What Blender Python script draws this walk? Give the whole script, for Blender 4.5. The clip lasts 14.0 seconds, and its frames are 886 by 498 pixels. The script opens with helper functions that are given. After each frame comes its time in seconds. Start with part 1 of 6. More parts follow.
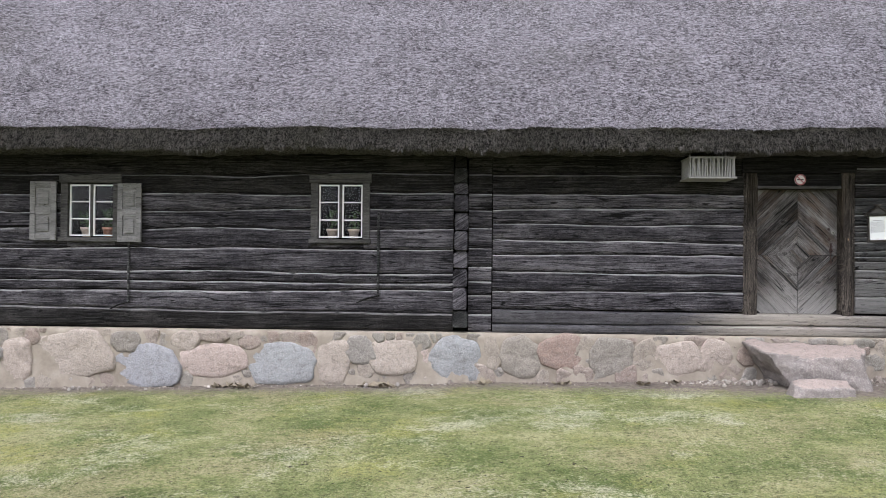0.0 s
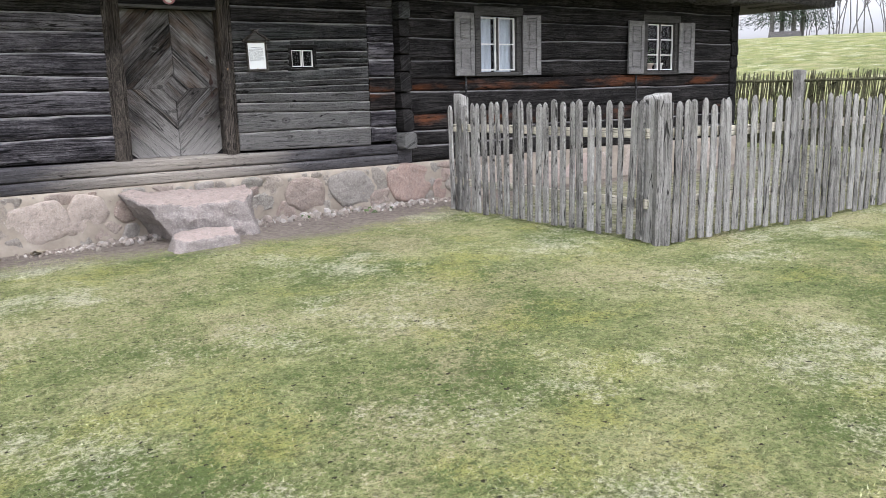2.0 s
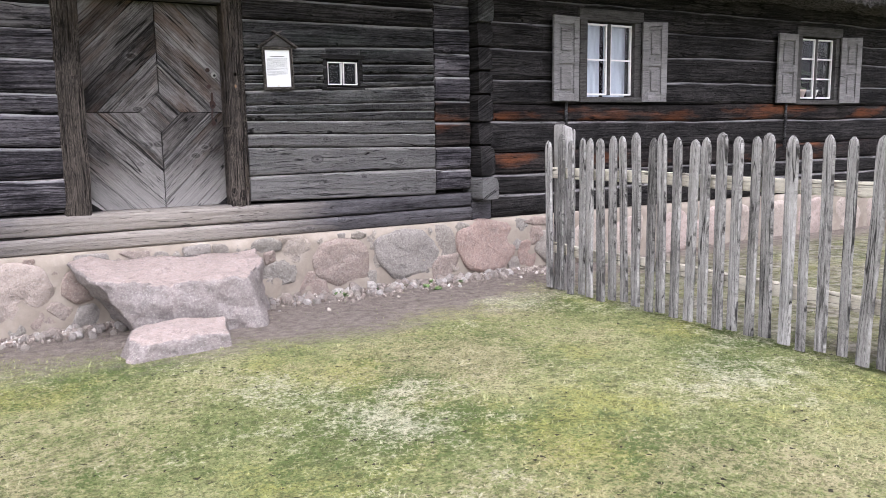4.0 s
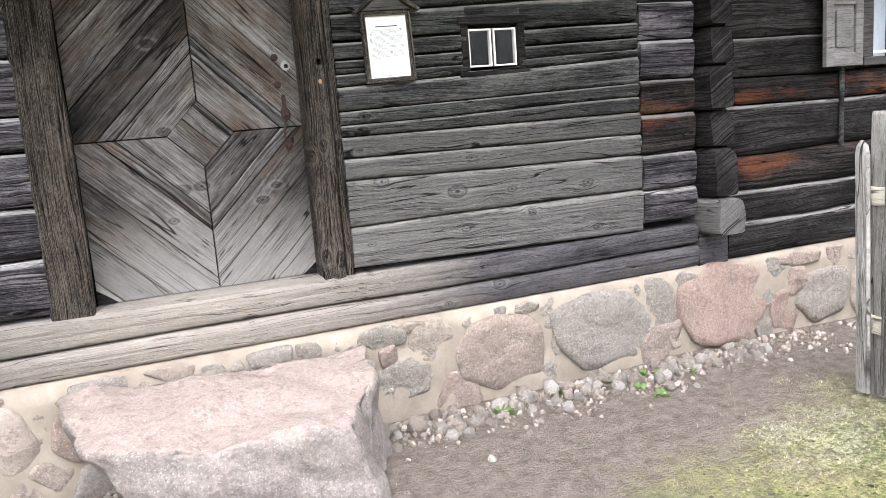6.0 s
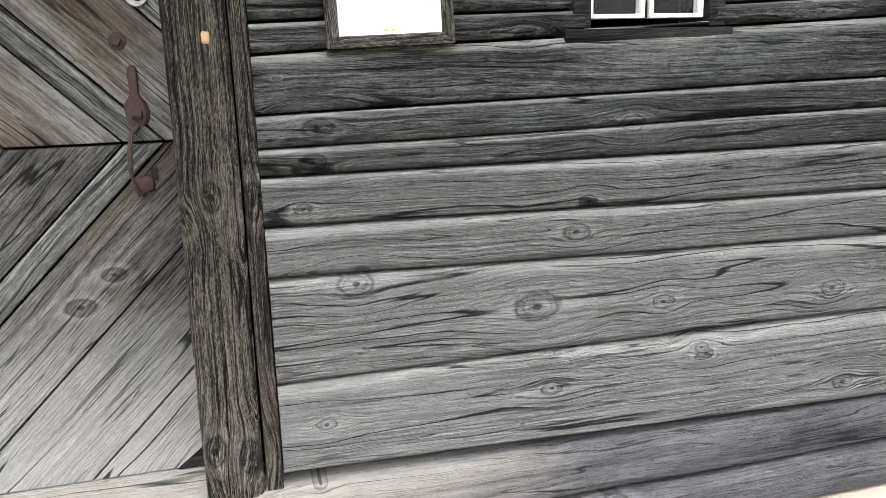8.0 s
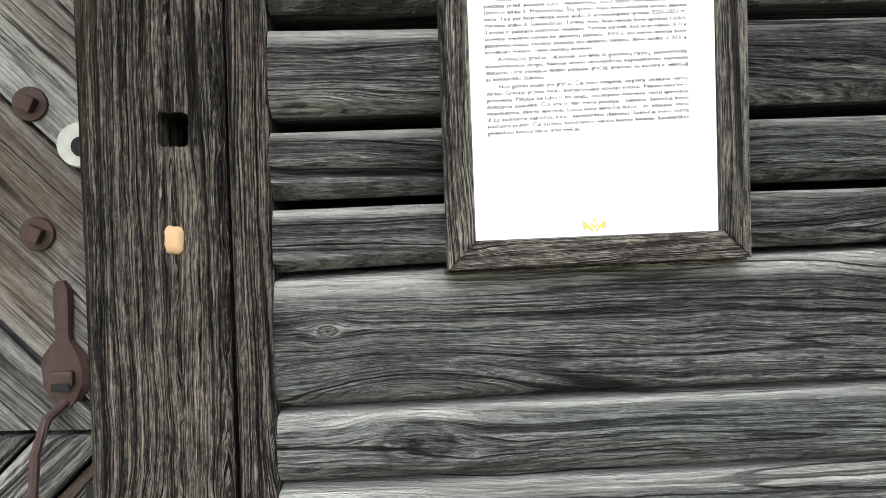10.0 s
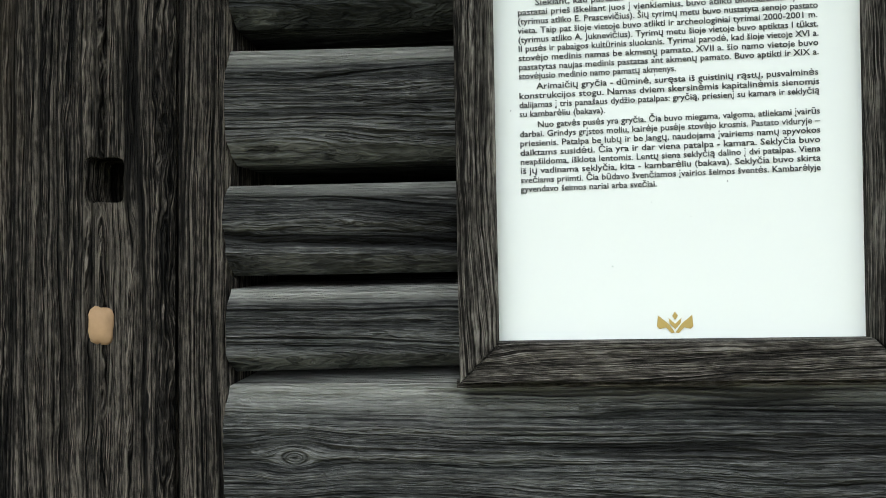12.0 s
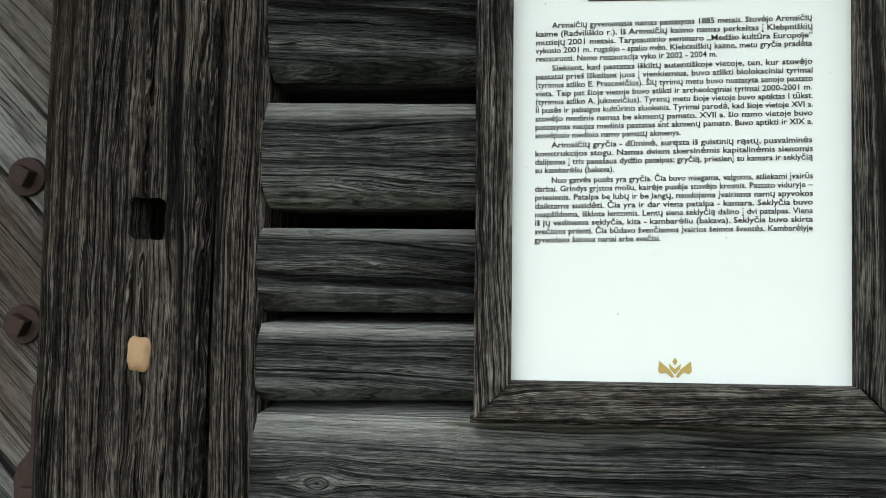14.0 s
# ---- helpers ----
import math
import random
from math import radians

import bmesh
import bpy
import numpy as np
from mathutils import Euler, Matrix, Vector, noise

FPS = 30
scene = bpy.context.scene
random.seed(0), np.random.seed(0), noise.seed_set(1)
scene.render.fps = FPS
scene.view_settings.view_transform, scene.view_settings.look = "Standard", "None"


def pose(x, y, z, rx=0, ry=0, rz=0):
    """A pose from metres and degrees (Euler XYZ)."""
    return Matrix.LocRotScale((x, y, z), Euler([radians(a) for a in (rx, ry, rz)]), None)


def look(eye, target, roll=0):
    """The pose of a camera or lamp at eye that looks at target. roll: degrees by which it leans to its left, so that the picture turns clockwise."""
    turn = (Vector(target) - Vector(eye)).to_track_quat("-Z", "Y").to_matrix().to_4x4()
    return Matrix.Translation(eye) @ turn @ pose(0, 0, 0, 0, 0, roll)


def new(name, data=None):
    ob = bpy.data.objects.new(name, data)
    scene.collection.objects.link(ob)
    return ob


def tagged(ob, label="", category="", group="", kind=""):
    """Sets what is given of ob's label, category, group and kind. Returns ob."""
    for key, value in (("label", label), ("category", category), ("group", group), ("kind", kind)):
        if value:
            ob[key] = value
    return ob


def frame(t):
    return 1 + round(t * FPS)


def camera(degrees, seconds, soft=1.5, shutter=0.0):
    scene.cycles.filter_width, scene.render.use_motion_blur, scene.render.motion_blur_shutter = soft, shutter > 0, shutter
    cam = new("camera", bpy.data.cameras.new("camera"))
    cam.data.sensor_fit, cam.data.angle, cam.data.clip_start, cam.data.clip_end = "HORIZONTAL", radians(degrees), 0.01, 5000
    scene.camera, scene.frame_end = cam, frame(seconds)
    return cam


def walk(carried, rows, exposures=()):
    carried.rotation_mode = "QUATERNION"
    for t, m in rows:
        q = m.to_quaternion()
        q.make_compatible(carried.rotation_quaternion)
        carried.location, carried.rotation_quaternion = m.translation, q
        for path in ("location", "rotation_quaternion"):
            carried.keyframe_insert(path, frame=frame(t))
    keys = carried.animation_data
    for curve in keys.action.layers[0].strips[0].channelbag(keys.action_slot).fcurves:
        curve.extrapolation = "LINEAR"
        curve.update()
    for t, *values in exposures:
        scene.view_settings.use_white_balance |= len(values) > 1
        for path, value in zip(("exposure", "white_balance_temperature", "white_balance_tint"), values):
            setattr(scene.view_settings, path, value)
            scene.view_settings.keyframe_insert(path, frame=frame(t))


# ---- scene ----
cam = camera(58.2, 14.0, 0.75)
PATH = [
    (0, (0.907, -10.394, 1.623), (0.803, -8.397, 1.646), 0.5),
    (0.5, (1.148, -10.311, 1.583), (1.727, -8.398, 1.503), 0.4),
    (1, (1.379, -9.949, 1.516), (2.28, -8.181, 1.264), 0.4),
    (1.5, (1.752, -9.511, 1.501), (2.822, -7.884, 1.044), -1.8),
    (2, (2.118, -9.044, 1.571), (3.248, -7.44, 1.187), -1.5),
    (2.5, (2.51, -8.433, 1.566), (3.714, -6.856, 1.305), -1.8),
    (3, (2.894, -7.859, 1.537), (4.039, -6.237, 1.296), -2.3),
    (3.5, (3.261, -7.145, 1.503), (4.304, -5.451, 1.294), -1.3),
    (4, (3.632, -6.504, 1.516), (4.636, -4.799, 1.224), -0.9),
    (4.2, (3.772, -6.203, 1.518), (4.696, -4.455, 1.217), -1.6),
    (6.3, (4.73, -3.535, 1.758), (5.458, -1.707, 1.397), -4.4),
    (6.5, (4.863, -3.318, 1.768), (5.587, -1.494, 1.381), -4.3),
    (7, (5.187, -2.713, 1.815), (5.738, -0.831, 1.424), -3.3),
    (7.5, (5.36, -2.137, 1.839), (5.877, -0.248, 1.434), -1.9),
    (8, (5.568, -1.644, 1.84), (6.06, 0.242, 1.391), -1.7),
    (8.5, (5.674, -1.293, 1.882), (5.906, 0.641, 1.428), -1.6),
    (9, (5.689, -1.008, 1.92), (5.89, 0.946, 1.544), -0.3),
    (9.2, (5.685, -0.934, 1.92), (5.888, 1.033, 1.611), -0.4),
    (11.3, (5.79, -0.499, 1.958), (5.729, 1.5, 1.934), -0.3),
    (11.5, (5.787, -0.501, 1.958), (5.709, 1.498, 1.929), -0.1),
    (12, (5.788, -0.495, 1.957), (5.66, 1.501, 1.953), 0.4),
    (12.5, (5.788, -0.495, 1.958), (5.651, 1.5, 1.969), 1.0),
    (13, (5.785, -0.501, 1.96), (5.647, 1.494, 1.985), 1.8),
    (13.5, (5.786, -0.516, 1.963), (5.643, 1.478, 2.013), 2.0),
    (14, (5.78, -0.533, 1.973), (5.644, 1.462, 2.016), 2.0),
]
EXPOSURES = [(0.0, 0.2, 6050, 17), (0.5, -0.35, 6200, 15), (1.0, 0.05, 6250, 15), (1.5, 0.35, 6150, 16), (2.0, 0.3, 6000, 17), (3.0, 0.1, 6000, 18), (3.5, 0.35, 6050, 22), (4.2, 0.65, 6000, 23),
             (6.3, 1.05, 6250, 15), (7.0, 1.1, 6150, 13), (8.0, 1.25, 6200, 11), (8.5, 1.65, 6200, 10), (9.2, 2.05, 6250, 10), (11.3, 0.3, 6100, 5), (14.0, 0.3, 6050, 3)]
walk(cam, [(t, look(eye, target, roll)) for t, eye, target, roll in PATH], EXPOSURES)


# ---- world and light ----
world = bpy.data.worlds.new("world")
scene.world = world
world.use_nodes = True
wn = world.node_tree
wn.nodes.clear()
w_sky = wn.nodes.new("ShaderNodeTexSky")
w_sky.sky_type = "NISHITA"
w_sky.sun_disc = False
w_sky.sun_elevation = radians(62)
w_sky.sun_rotation = radians(200)
w_sky.dust_density = 4.0
w_grey = wn.nodes.new("ShaderNodeHueSaturation")
w_grey.inputs["Saturation"].default_value = 0.12
w_grey.inputs["Value"].default_value = 2.2
w_bg = wn.nodes.new("ShaderNodeBackground")
w_bg.inputs["Strength"].default_value = 0.15
w_out = wn.nodes.new("ShaderNodeOutputWorld")
wn.links.new(w_sky.outputs[0], w_grey.inputs["Color"])
wn.links.new(w_grey.outputs[0], w_bg.inputs["Color"])
wn.links.new(w_bg.outputs[0], w_out.inputs["Surface"])
sun_data = bpy.data.lights.new("sun", "SUN")
sun_data.energy = 1.1
sun_data.angle = radians(70)
sun_data.color = (1.0, 0.985, 0.97)
sun = new("sun", sun_data)
sun.matrix_world = look((-3, -6, 14), (0, 0, 0))


# ---- helpers of this scene ----
def lerp(a, b, f):
    return a + (b - a) * f


def smooth(a, b, v):
    f = min(1.0, max(0.0, (v - a) / (b - a)))
    return f * f * (3 - 2 * f)


def nz(x, y=0.0, z=0.0):
    return noise.noise(Vector((x, y, z)))


def part(name, bm, material, parent=None, label="", m=None, shade=False):
    """Links a bmesh as one mesh object, under parent where one is given."""
    me = bpy.data.meshes.new(name)
    bm.to_mesh(me)
    bm.free()
    me.materials.append(material)
    if shade:
        me.shade_smooth()
    ob = new(name, me)
    if parent is not None:
        ob.parent = parent
    if m is not None:
        ob.matrix_basis = m
    if label:
        ob["label"] = label
    return ob


def part_py(name, verts, faces, material, parent=None, label="", m=None, shade=False):
    me = bpy.data.meshes.new(name)
    me.from_pydata(verts, [], faces)
    me.update()
    me.materials.append(material)
    if shade:
        me.shade_smooth()
    ob = new(name, me)
    if parent is not None:
        ob.parent = parent
    if m is not None:
        ob.matrix_basis = m
    if label:
        ob["label"] = label
    return ob


def empty(name, label, category, m=None, group="", kind=""):
    ob = new(name)
    if m is not None:
        ob.matrix_basis = m
    return tagged(ob, label, category, group, kind)


def add_box(bm, x0, x1, y0, y1, z0, z1, bevel=0.0):
    r = bmesh.ops.create_cube(bm, size=1.0)
    vs = r["verts"]
    for v in vs:
        v.co = Vector((lerp(x0, x1, v.co.x + 0.5), lerp(y0, y1, v.co.y + 0.5), lerp(z0, z1, v.co.z + 0.5)))
    if bevel:
        es = list({e for v in vs for e in v.link_edges})
        bmesh.ops.bevel(bm, geom=es, offset=bevel, segments=2, affect="EDGES", profile=0.6)
    return bm


def box(x0, x1, y0, y1, z0, z1, bevel=0.0):
    return add_box(bmesh.new(), x0, x1, y0, y1, z0, z1, bevel)


def tube(points, radii, sides=8, cap=True):
    """A bmesh tube along points, with a radius at each."""
    bm = bmesh.new()
    rings = []
    n = len(points)
    for i, p in enumerate(points):
        p = Vector(p)
        d = (Vector(points[min(i + 1, n - 1)]) - Vector(points[max(i - 1, 0)])).normalized()
        a = d.orthogonal().normalized()
        if abs(d.z) < 0.95:
            a = d.cross(Vector((0, 0, 1))).normalized()
        b = d.cross(a)
        rings.append([bm.verts.new(p + (a * math.cos(2 * math.pi * k / sides) + b * math.sin(2 * math.pi * k / sides)) * radii[i])
                      for k in range(sides)])
    for r0, r1 in zip(rings, rings[1:]):
        for k in range(sides):
            bm.faces.new((r0[k], r0[(k + 1) % sides], r1[(k + 1) % sides], r1[k]))
    if cap:
        bm.faces.new(rings[0][::-1])
        bm.faces.new(rings[-1])
    bmesh.ops.recalc_face_normals(bm, faces=bm.faces)
    return bm


# ---- materials ----
class Nodes:
    def __init__(self, name, rough=0.85, metal=0.0):
        self.mat = bpy.data.materials.new(name)
        self.mat.use_nodes = True
        self.t = self.mat.node_tree
        self.b = self.t.nodes["Principled BSDF"]
        self.b.inputs["Roughness"].default_value = rough
        self.b.inputs["Metallic"].default_value = metal
        self.b.inputs["Specular IOR Level"].default_value = 0.3

    def node(self, kind, **inputs):
        n = self.t.nodes.new(kind)
        for k, v in inputs.items():
            self.put(n.inputs[k.replace("_", " ")], v)
        return n

    def put(self, socket, v):
        if isinstance(v, bpy.types.NodeSocket):
            self.t.links.new(v, socket)
        else:
            socket.default_value = v

    def coords(self, scale=(1, 1, 1), vary=True, world_space=False):
        if world_space:
            src = self.node("ShaderNodeNewGeometry").outputs["Position"]
        else:
            src = self.node("ShaderNodeTexCoord").outputs["Object"]
        if vary:
            info = self.node("ShaderNodeObjectInfo")
            mul = self.node("ShaderNodeMath")
            mul.operation = "MULTIPLY"
            self.put(mul.inputs[0], info.outputs["Random"])
            mul.inputs[1].default_value = 37.0
            add = self.node("ShaderNodeVectorMath")
            add.operation = "ADD"
            self.put(add.inputs[0], src)
            self.put(add.inputs[1], mul.outputs[0])
            src = add.outputs[0]
        return self.scaled(src, scale)

    def scaled(self, src, scale):
        mp = self.node("ShaderNodeVectorMath")
        mp.operation = "MULTIPLY"
        self.put(mp.inputs[0], src)
        mp.inputs[1].default_value = scale
        return mp.outputs[0]

    def noise(self, vec, scale=5.0, detail=6.0, rough=0.6, dist=0.0):
        n = self.node("ShaderNodeTexNoise", Vector=vec, Scale=scale, Detail=detail, Roughness=rough, Distortion=dist)
        return n.outputs["Fac"]

    def ramp(self, fac, stops):
        n = self.node("ShaderNodeValToRGB", Fac=fac)
        e = n.color_ramp.elements
        while len(e) < len(stops):
            e.new(0.5)
        for el, (p, c) in zip(e, stops):
            el.position = p
            el.color = (*c, 1) if not isinstance(c, (int, float)) else (c, c, c, 1)
        return n.outputs["Color"]

    def mix(self, fac, a, b, mode="MIX"):
        n = self.t.nodes.new("ShaderNodeMix")
        n.data_type = "RGBA"
        n.blend_type = mode
        self.put(n.inputs["Factor"], fac)
        for key, v in (("A", a), ("B", b)):
            s = [i for i in n.inputs if i.name == key and i.type == "RGBA"][0]
            self.put(s, (*v, 1) if isinstance(v, tuple) and len(v) == 3 else v)
        return [o for o in n.outputs if o.type == "RGBA"][0]

    def math(self, op, a, b=0.0, c=0.0):
        n = self.node("ShaderNodeMath")
        n.operation = op
        self.put(n.inputs[0], a)
        self.put(n.inputs[1], b)
        self.put(n.inputs[2], c)
        return n.outputs[0]

    def bump(self, height, strength=0.5, dist=0.01, normal=None):
        n = self.node("ShaderNodeBump", Height=height, Strength=strength, Distance=dist)
        if normal is not None:
            self.put(n.inputs["Normal"], normal)
        return n.outputs["Normal"]

    def done(self, color, normal=None, rough=None):
        self.put(self.b.inputs["Base Color"], (*color, 1) if isinstance(color, tuple) else color)
        if normal is not None:
            self.put(self.b.inputs["Normal"], normal)
        if rough is not None:
            self.put(self.b.inputs["Roughness"], rough)
        return self.mat


def wood(name, dark, mid, light, grain=1.0, vary=0.5, knots=0.5, bump=0.6, stain=None, bleach=None, rough=0.85, rings=0.55, fibre=0.5, crack=0.012, lit_silver=None, eyes=(), up=False, turn=True, green=0.0, wander=1.0, boards=0.0, coarse=0.6, crook=1.0):
    """Weathered timber with its grain along the object's x axis. stain: a warm tint in patches; bleach: (x, z, reach,
    colour) of worn, washed wood; lit_silver: colour of a log's upper edge, weathered silvery with sky light painted in;
    eyes: (x, z, radius) of single knots in the wall; up: upright grain there; turn: the grain bends round them."""
    n = Nodes(name, rough)
    n.b.inputs["Specular IOR Level"].default_value = 0.12
    base = n.coords((1, 1, 1))
    sep = n.node("ShaderNodeSeparateXYZ", Vector=base)
    wsep = n.node("ShaderNodeSeparateXYZ", Vector=n.node("ShaderNodeNewGeometry").outputs["Position"])

    def swing(v, k):
        return n.math("MULTIPLY", n.math("SUBTRACT", v, 0.5), k)

    def strands(along, across, z, detail, rough_, scale=1.0):
        c = n.node("ShaderNodeCombineXYZ", X=n.math("MULTIPLY", sep.outputs["X"], along), Y=n.math("MULTIPLY", pos, across * grain), Z=z)
        return n.noise(c.outputs[0], scale, detail, rough_)

    # growth lines wander slowly and bend round the knots
    warp = n.noise(n.scaled(base, (1.3, 3.0, 4.5)), 1.0, 3.0, 0.5)
    across = n.math("ADD", sep.outputs["Z"], n.math("MULTIPLY", sep.outputs["Y"], 0.6))
    pos = n.math("ADD", across, n.math("MULTIPLY", warp, 0.075 * wander))
    # small crooks in the fibres
    pos = n.math("ADD", pos, swing(n.noise(n.scaled(base, (14.0, 40.0, 50.0)), 1.0, 3.0, 0.6), 0.006 * crook))
    vor = n.node("ShaderNodeTexVoronoi", Vector=n.scaled(base, (3.2, 5.0, 9.0)), Scale=1.0, Randomness=1.0)
    dist = n.math("DIVIDE", vor.outputs["Distance"], max(0.01, 0.13 * knots))

    def halo(d):
        return n.ramp(n.math("MULTIPLY", d, 0.2), [(0.0, 1.0), (0.16, 0.92), (0.4, 0.45), (0.75, 0.08), (1.0, 0.0)])
    if knots:
        vz = n.node("ShaderNodeSeparateXYZ", Vector=vor.outputs["Position"])
        off = n.math("SUBTRACT", sep.outputs["Z"], n.math("MULTIPLY", vz.outputs["Z"], 1 / 9.0))
        pos = n.math("SUBTRACT", pos, n.math("MULTIPLY", off, halo(dist)))
    for ex, ez, er in eyes:
        wx, wz = n.math("SUBTRACT", wsep.outputs["X"], ex), n.math("SUBTRACT", wsep.outputs["Z"], ez)
        ax = n.math("MULTIPLY", wx, (1.0 if up else 0.6) / er)
        az = n.math("MULTIPLY", wz, (0.6 if up else 1.0) / er)
        d = n.math("SQRT", n.math("ADD", n.math("MULTIPLY", ax, ax), n.math("MULTIPLY", az, az)))
        dist = n.math("MINIMUM", dist, d)
        if turn:
            pos = n.math("SUBTRACT", pos, n.math("MULTIPLY", n.math("MULTIPLY", wx, -1.0) if up else wz, halo(d)))
    dist = n.math("ADD", dist, swing(n.noise(base, 60.0, 3.0, 0.6), 0.45))
    g1 = strands(0.9, 75.0, 0.0, 3.0, 0.6)
    g2 = strands(2.5, 260.0, 3.0, 3.0, 0.6)
    g3 = strands(30.0, 850.0, 5.0, 2.0, 0.6)
    pits = n.noise(n.scaled(base, (110.0, 300.0, 300.0)), 1.0, 2.0, 0.6)
    torn = n.ramp(strands(22.0, 230.0, 31.0, 3.0, 0.65), [(0.56, 0.0), (0.63, 1.0)])
    blot = n.noise(n.scaled(base, (1.5, 3.0, 5.0)), 1.3, 6.0, 0.66)
    rub = n.noise(n.scaled(base, (14.0, 30.0, 40.0)), 1.0, 5.0, 0.72)
    # growth lines; grooves between ridges are darkened in colour for their missing shade
    band = n.ramp(g1, [(0.40, 0.0), (0.47, 0.75), (0.53, 0.55), (0.62, 1.0)])
    hair = n.ramp(g2, [(0.36, 0.0), (0.46, 0.8), (0.6, 1.0)])
    fac = n.math("ADD", 0.39, swing(band, rings * coarse))
    fac = n.math("ADD", fac, swing(hair, rings * 0.55))
    fac = n.math("ADD", fac, swing(g3, fibre * 1.1))
    fac = n.math("ADD", n.math("ADD", fac, swing(rub, 0.42)), swing(blot, vary * 1.15))
    fac = n.math("ADD", fac, swing(pits, fibre * 0.5))
    fac = n.math("SUBTRACT", fac, n.math("MULTIPLY", torn, 0.16))
    if boards:
        fac = n.math("ADD", fac, swing(n.node("ShaderNodeObjectInfo").outputs["Random"], boards))
    col = n.ramp(fac, [(0.16, dark), (0.48, mid), (0.86, light)])
    if green:
        gm = n.ramp(n.noise(n.scaled(base, (0.9, 2.0, 3.0)), 1.0, 4.0, 0.6), [(0.5, 0.0), (0.66, green)])
        col = n.mix(gm, col, n.mix(fac, (mid[0] * 0.35, mid[1] * 0.48, mid[2] * 0.42), (light[0] * 0.72, light[1] * 0.86, light[2] * 0.78)))
    if stain is not None:
        sp = n.ramp(n.noise(n.scaled(base, (0.8, 2.0, 3.0)), 1.1, 5.0, 0.65), [(0.52, 0.0), (0.66, 0.85)])
        col = n.mix(sp, col, n.mix(fac, tuple(c * 0.25 for c in stain), stain))
    if bleach is not None:
        bx, bz, reach, bcol = bleach
        dx = n.math("DIVIDE", n.math("SUBTRACT", wsep.outputs["X"], bx), reach)
        dz = n.math("DIVIDE", n.math("SUBTRACT", wsep.outputs["Z"], bz), reach * 0.33)
        dd = n.math("SQRT", n.math("ADD", n.math("MULTIPLY", dx, dx), n.math("MULTIPLY", dz, dz)))
        dd = n.math("ADD", dd, n.math("ADD", swing(blot, 0.9), swing(g1, 0.5)))
        bm_ = n.ramp(dd, [(0.2, 1.0), (0.7, 0.55), (1.3, 0.0)])
        col = n.mix(n.math("MULTIPLY", bm_, 0.85), col, n.mix(fac, tuple(c * 0.45 for c in bcol), bcol))
    # upper edge: weathered silvery wood plus sky light on the shoulder, painted into colour
    if lit_silver is not None:
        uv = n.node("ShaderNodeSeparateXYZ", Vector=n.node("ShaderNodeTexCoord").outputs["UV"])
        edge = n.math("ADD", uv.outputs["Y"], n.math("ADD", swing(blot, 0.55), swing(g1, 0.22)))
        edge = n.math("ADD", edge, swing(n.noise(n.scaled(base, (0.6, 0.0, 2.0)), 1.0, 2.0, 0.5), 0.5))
        col = n.mix(n.math("MULTIPLY", n.ramp(edge, [(0.62, 0.0), (0.9, 1.0)]), 0.92), col, n.mix(fac, tuple(c * 0.4 for c in lit_silver), lit_silver))
    # knot: dark rim, ringed and paler eye, dark heart
    eye = n.ramp(n.math("MULTIPLY", dist, 0.5), [(0.0, 0.9), (0.09, 0.9), (0.14, 0.25), (0.26, 0.15), (0.31, 0.5), (0.37, 0.2), (0.46, 0.75), (0.56, 0.0)])
    col = n.mix(n.math("MULTIPLY", eye, 0.85), col, tuple(c * 0.5 for c in dark))
    pale = n.ramp(n.math("MULTIPLY", dist, 0.5), [(0.42, 0.0), (0.62, 0.5), (1.0, 0.0)])
    col = n.mix(n.math("MULTIPLY", pale, 0.5), col, light)
    # drying cracks: thin lines along the grain, in stretches, their inner shade painted dark
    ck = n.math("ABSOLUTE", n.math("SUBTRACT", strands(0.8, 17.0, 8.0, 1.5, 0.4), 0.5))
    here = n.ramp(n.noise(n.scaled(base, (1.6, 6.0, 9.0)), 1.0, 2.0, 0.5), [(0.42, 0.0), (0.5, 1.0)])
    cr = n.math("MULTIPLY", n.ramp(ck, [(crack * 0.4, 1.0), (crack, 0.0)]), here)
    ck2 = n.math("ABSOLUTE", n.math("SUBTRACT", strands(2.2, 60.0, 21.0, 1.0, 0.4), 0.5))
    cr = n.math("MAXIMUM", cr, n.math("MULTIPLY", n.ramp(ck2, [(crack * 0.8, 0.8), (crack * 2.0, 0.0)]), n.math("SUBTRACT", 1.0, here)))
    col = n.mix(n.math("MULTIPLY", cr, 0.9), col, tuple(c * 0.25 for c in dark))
    h = n.math("ADD", n.math("MULTIPLY", band, 0.35), n.math("MULTIPLY", hair, 0.55))
    h = n.math("ADD", h, n.math("MULTIPLY", g3, 0.7))
    h = n.math("ADD", h, n.math("MULTIPLY", rub, 0.35))
    h = n.math("SUBTRACT", h, n.math("MULTIPLY", cr, 1.3))
    h = n.math("SUBTRACT", h, n.math("MULTIPLY", eye, 0.4))
    h = n.math("ADD", h, n.math("SUBTRACT", n.math("MULTIPLY", pits, 0.4), n.math("MULTIPLY", torn, 0.45)))
    return n.done(col, n.bump(h, bump, 0.008))


LIT_SILVER = (0.36, 0.35, 0.335)
LOG_EYES = [(5.74, 1.724, 0.020), (5.726, 1.655, 0.018), (6.341, 1.53, 0.014), (6.31, 1.462, 0.020), (6.214, 1.295, 0.034), (5.70, 1.558, 0.012), (6.536, 1.274, 0.018), (6.452, 1.701, 0.018),
            (6.653, 1.13, 0.014), (6.25, 1.09, 0.017), (5.80, 1.39, 0.024), (7.02, 1.259, 0.022), (5.719, 1.077, 0.014), (7.075, 0.995, 0.02), (6.643, 1.146, 0.012), (6.19, 1.897, 0.014), (5.665, 1.825, 0.005)]
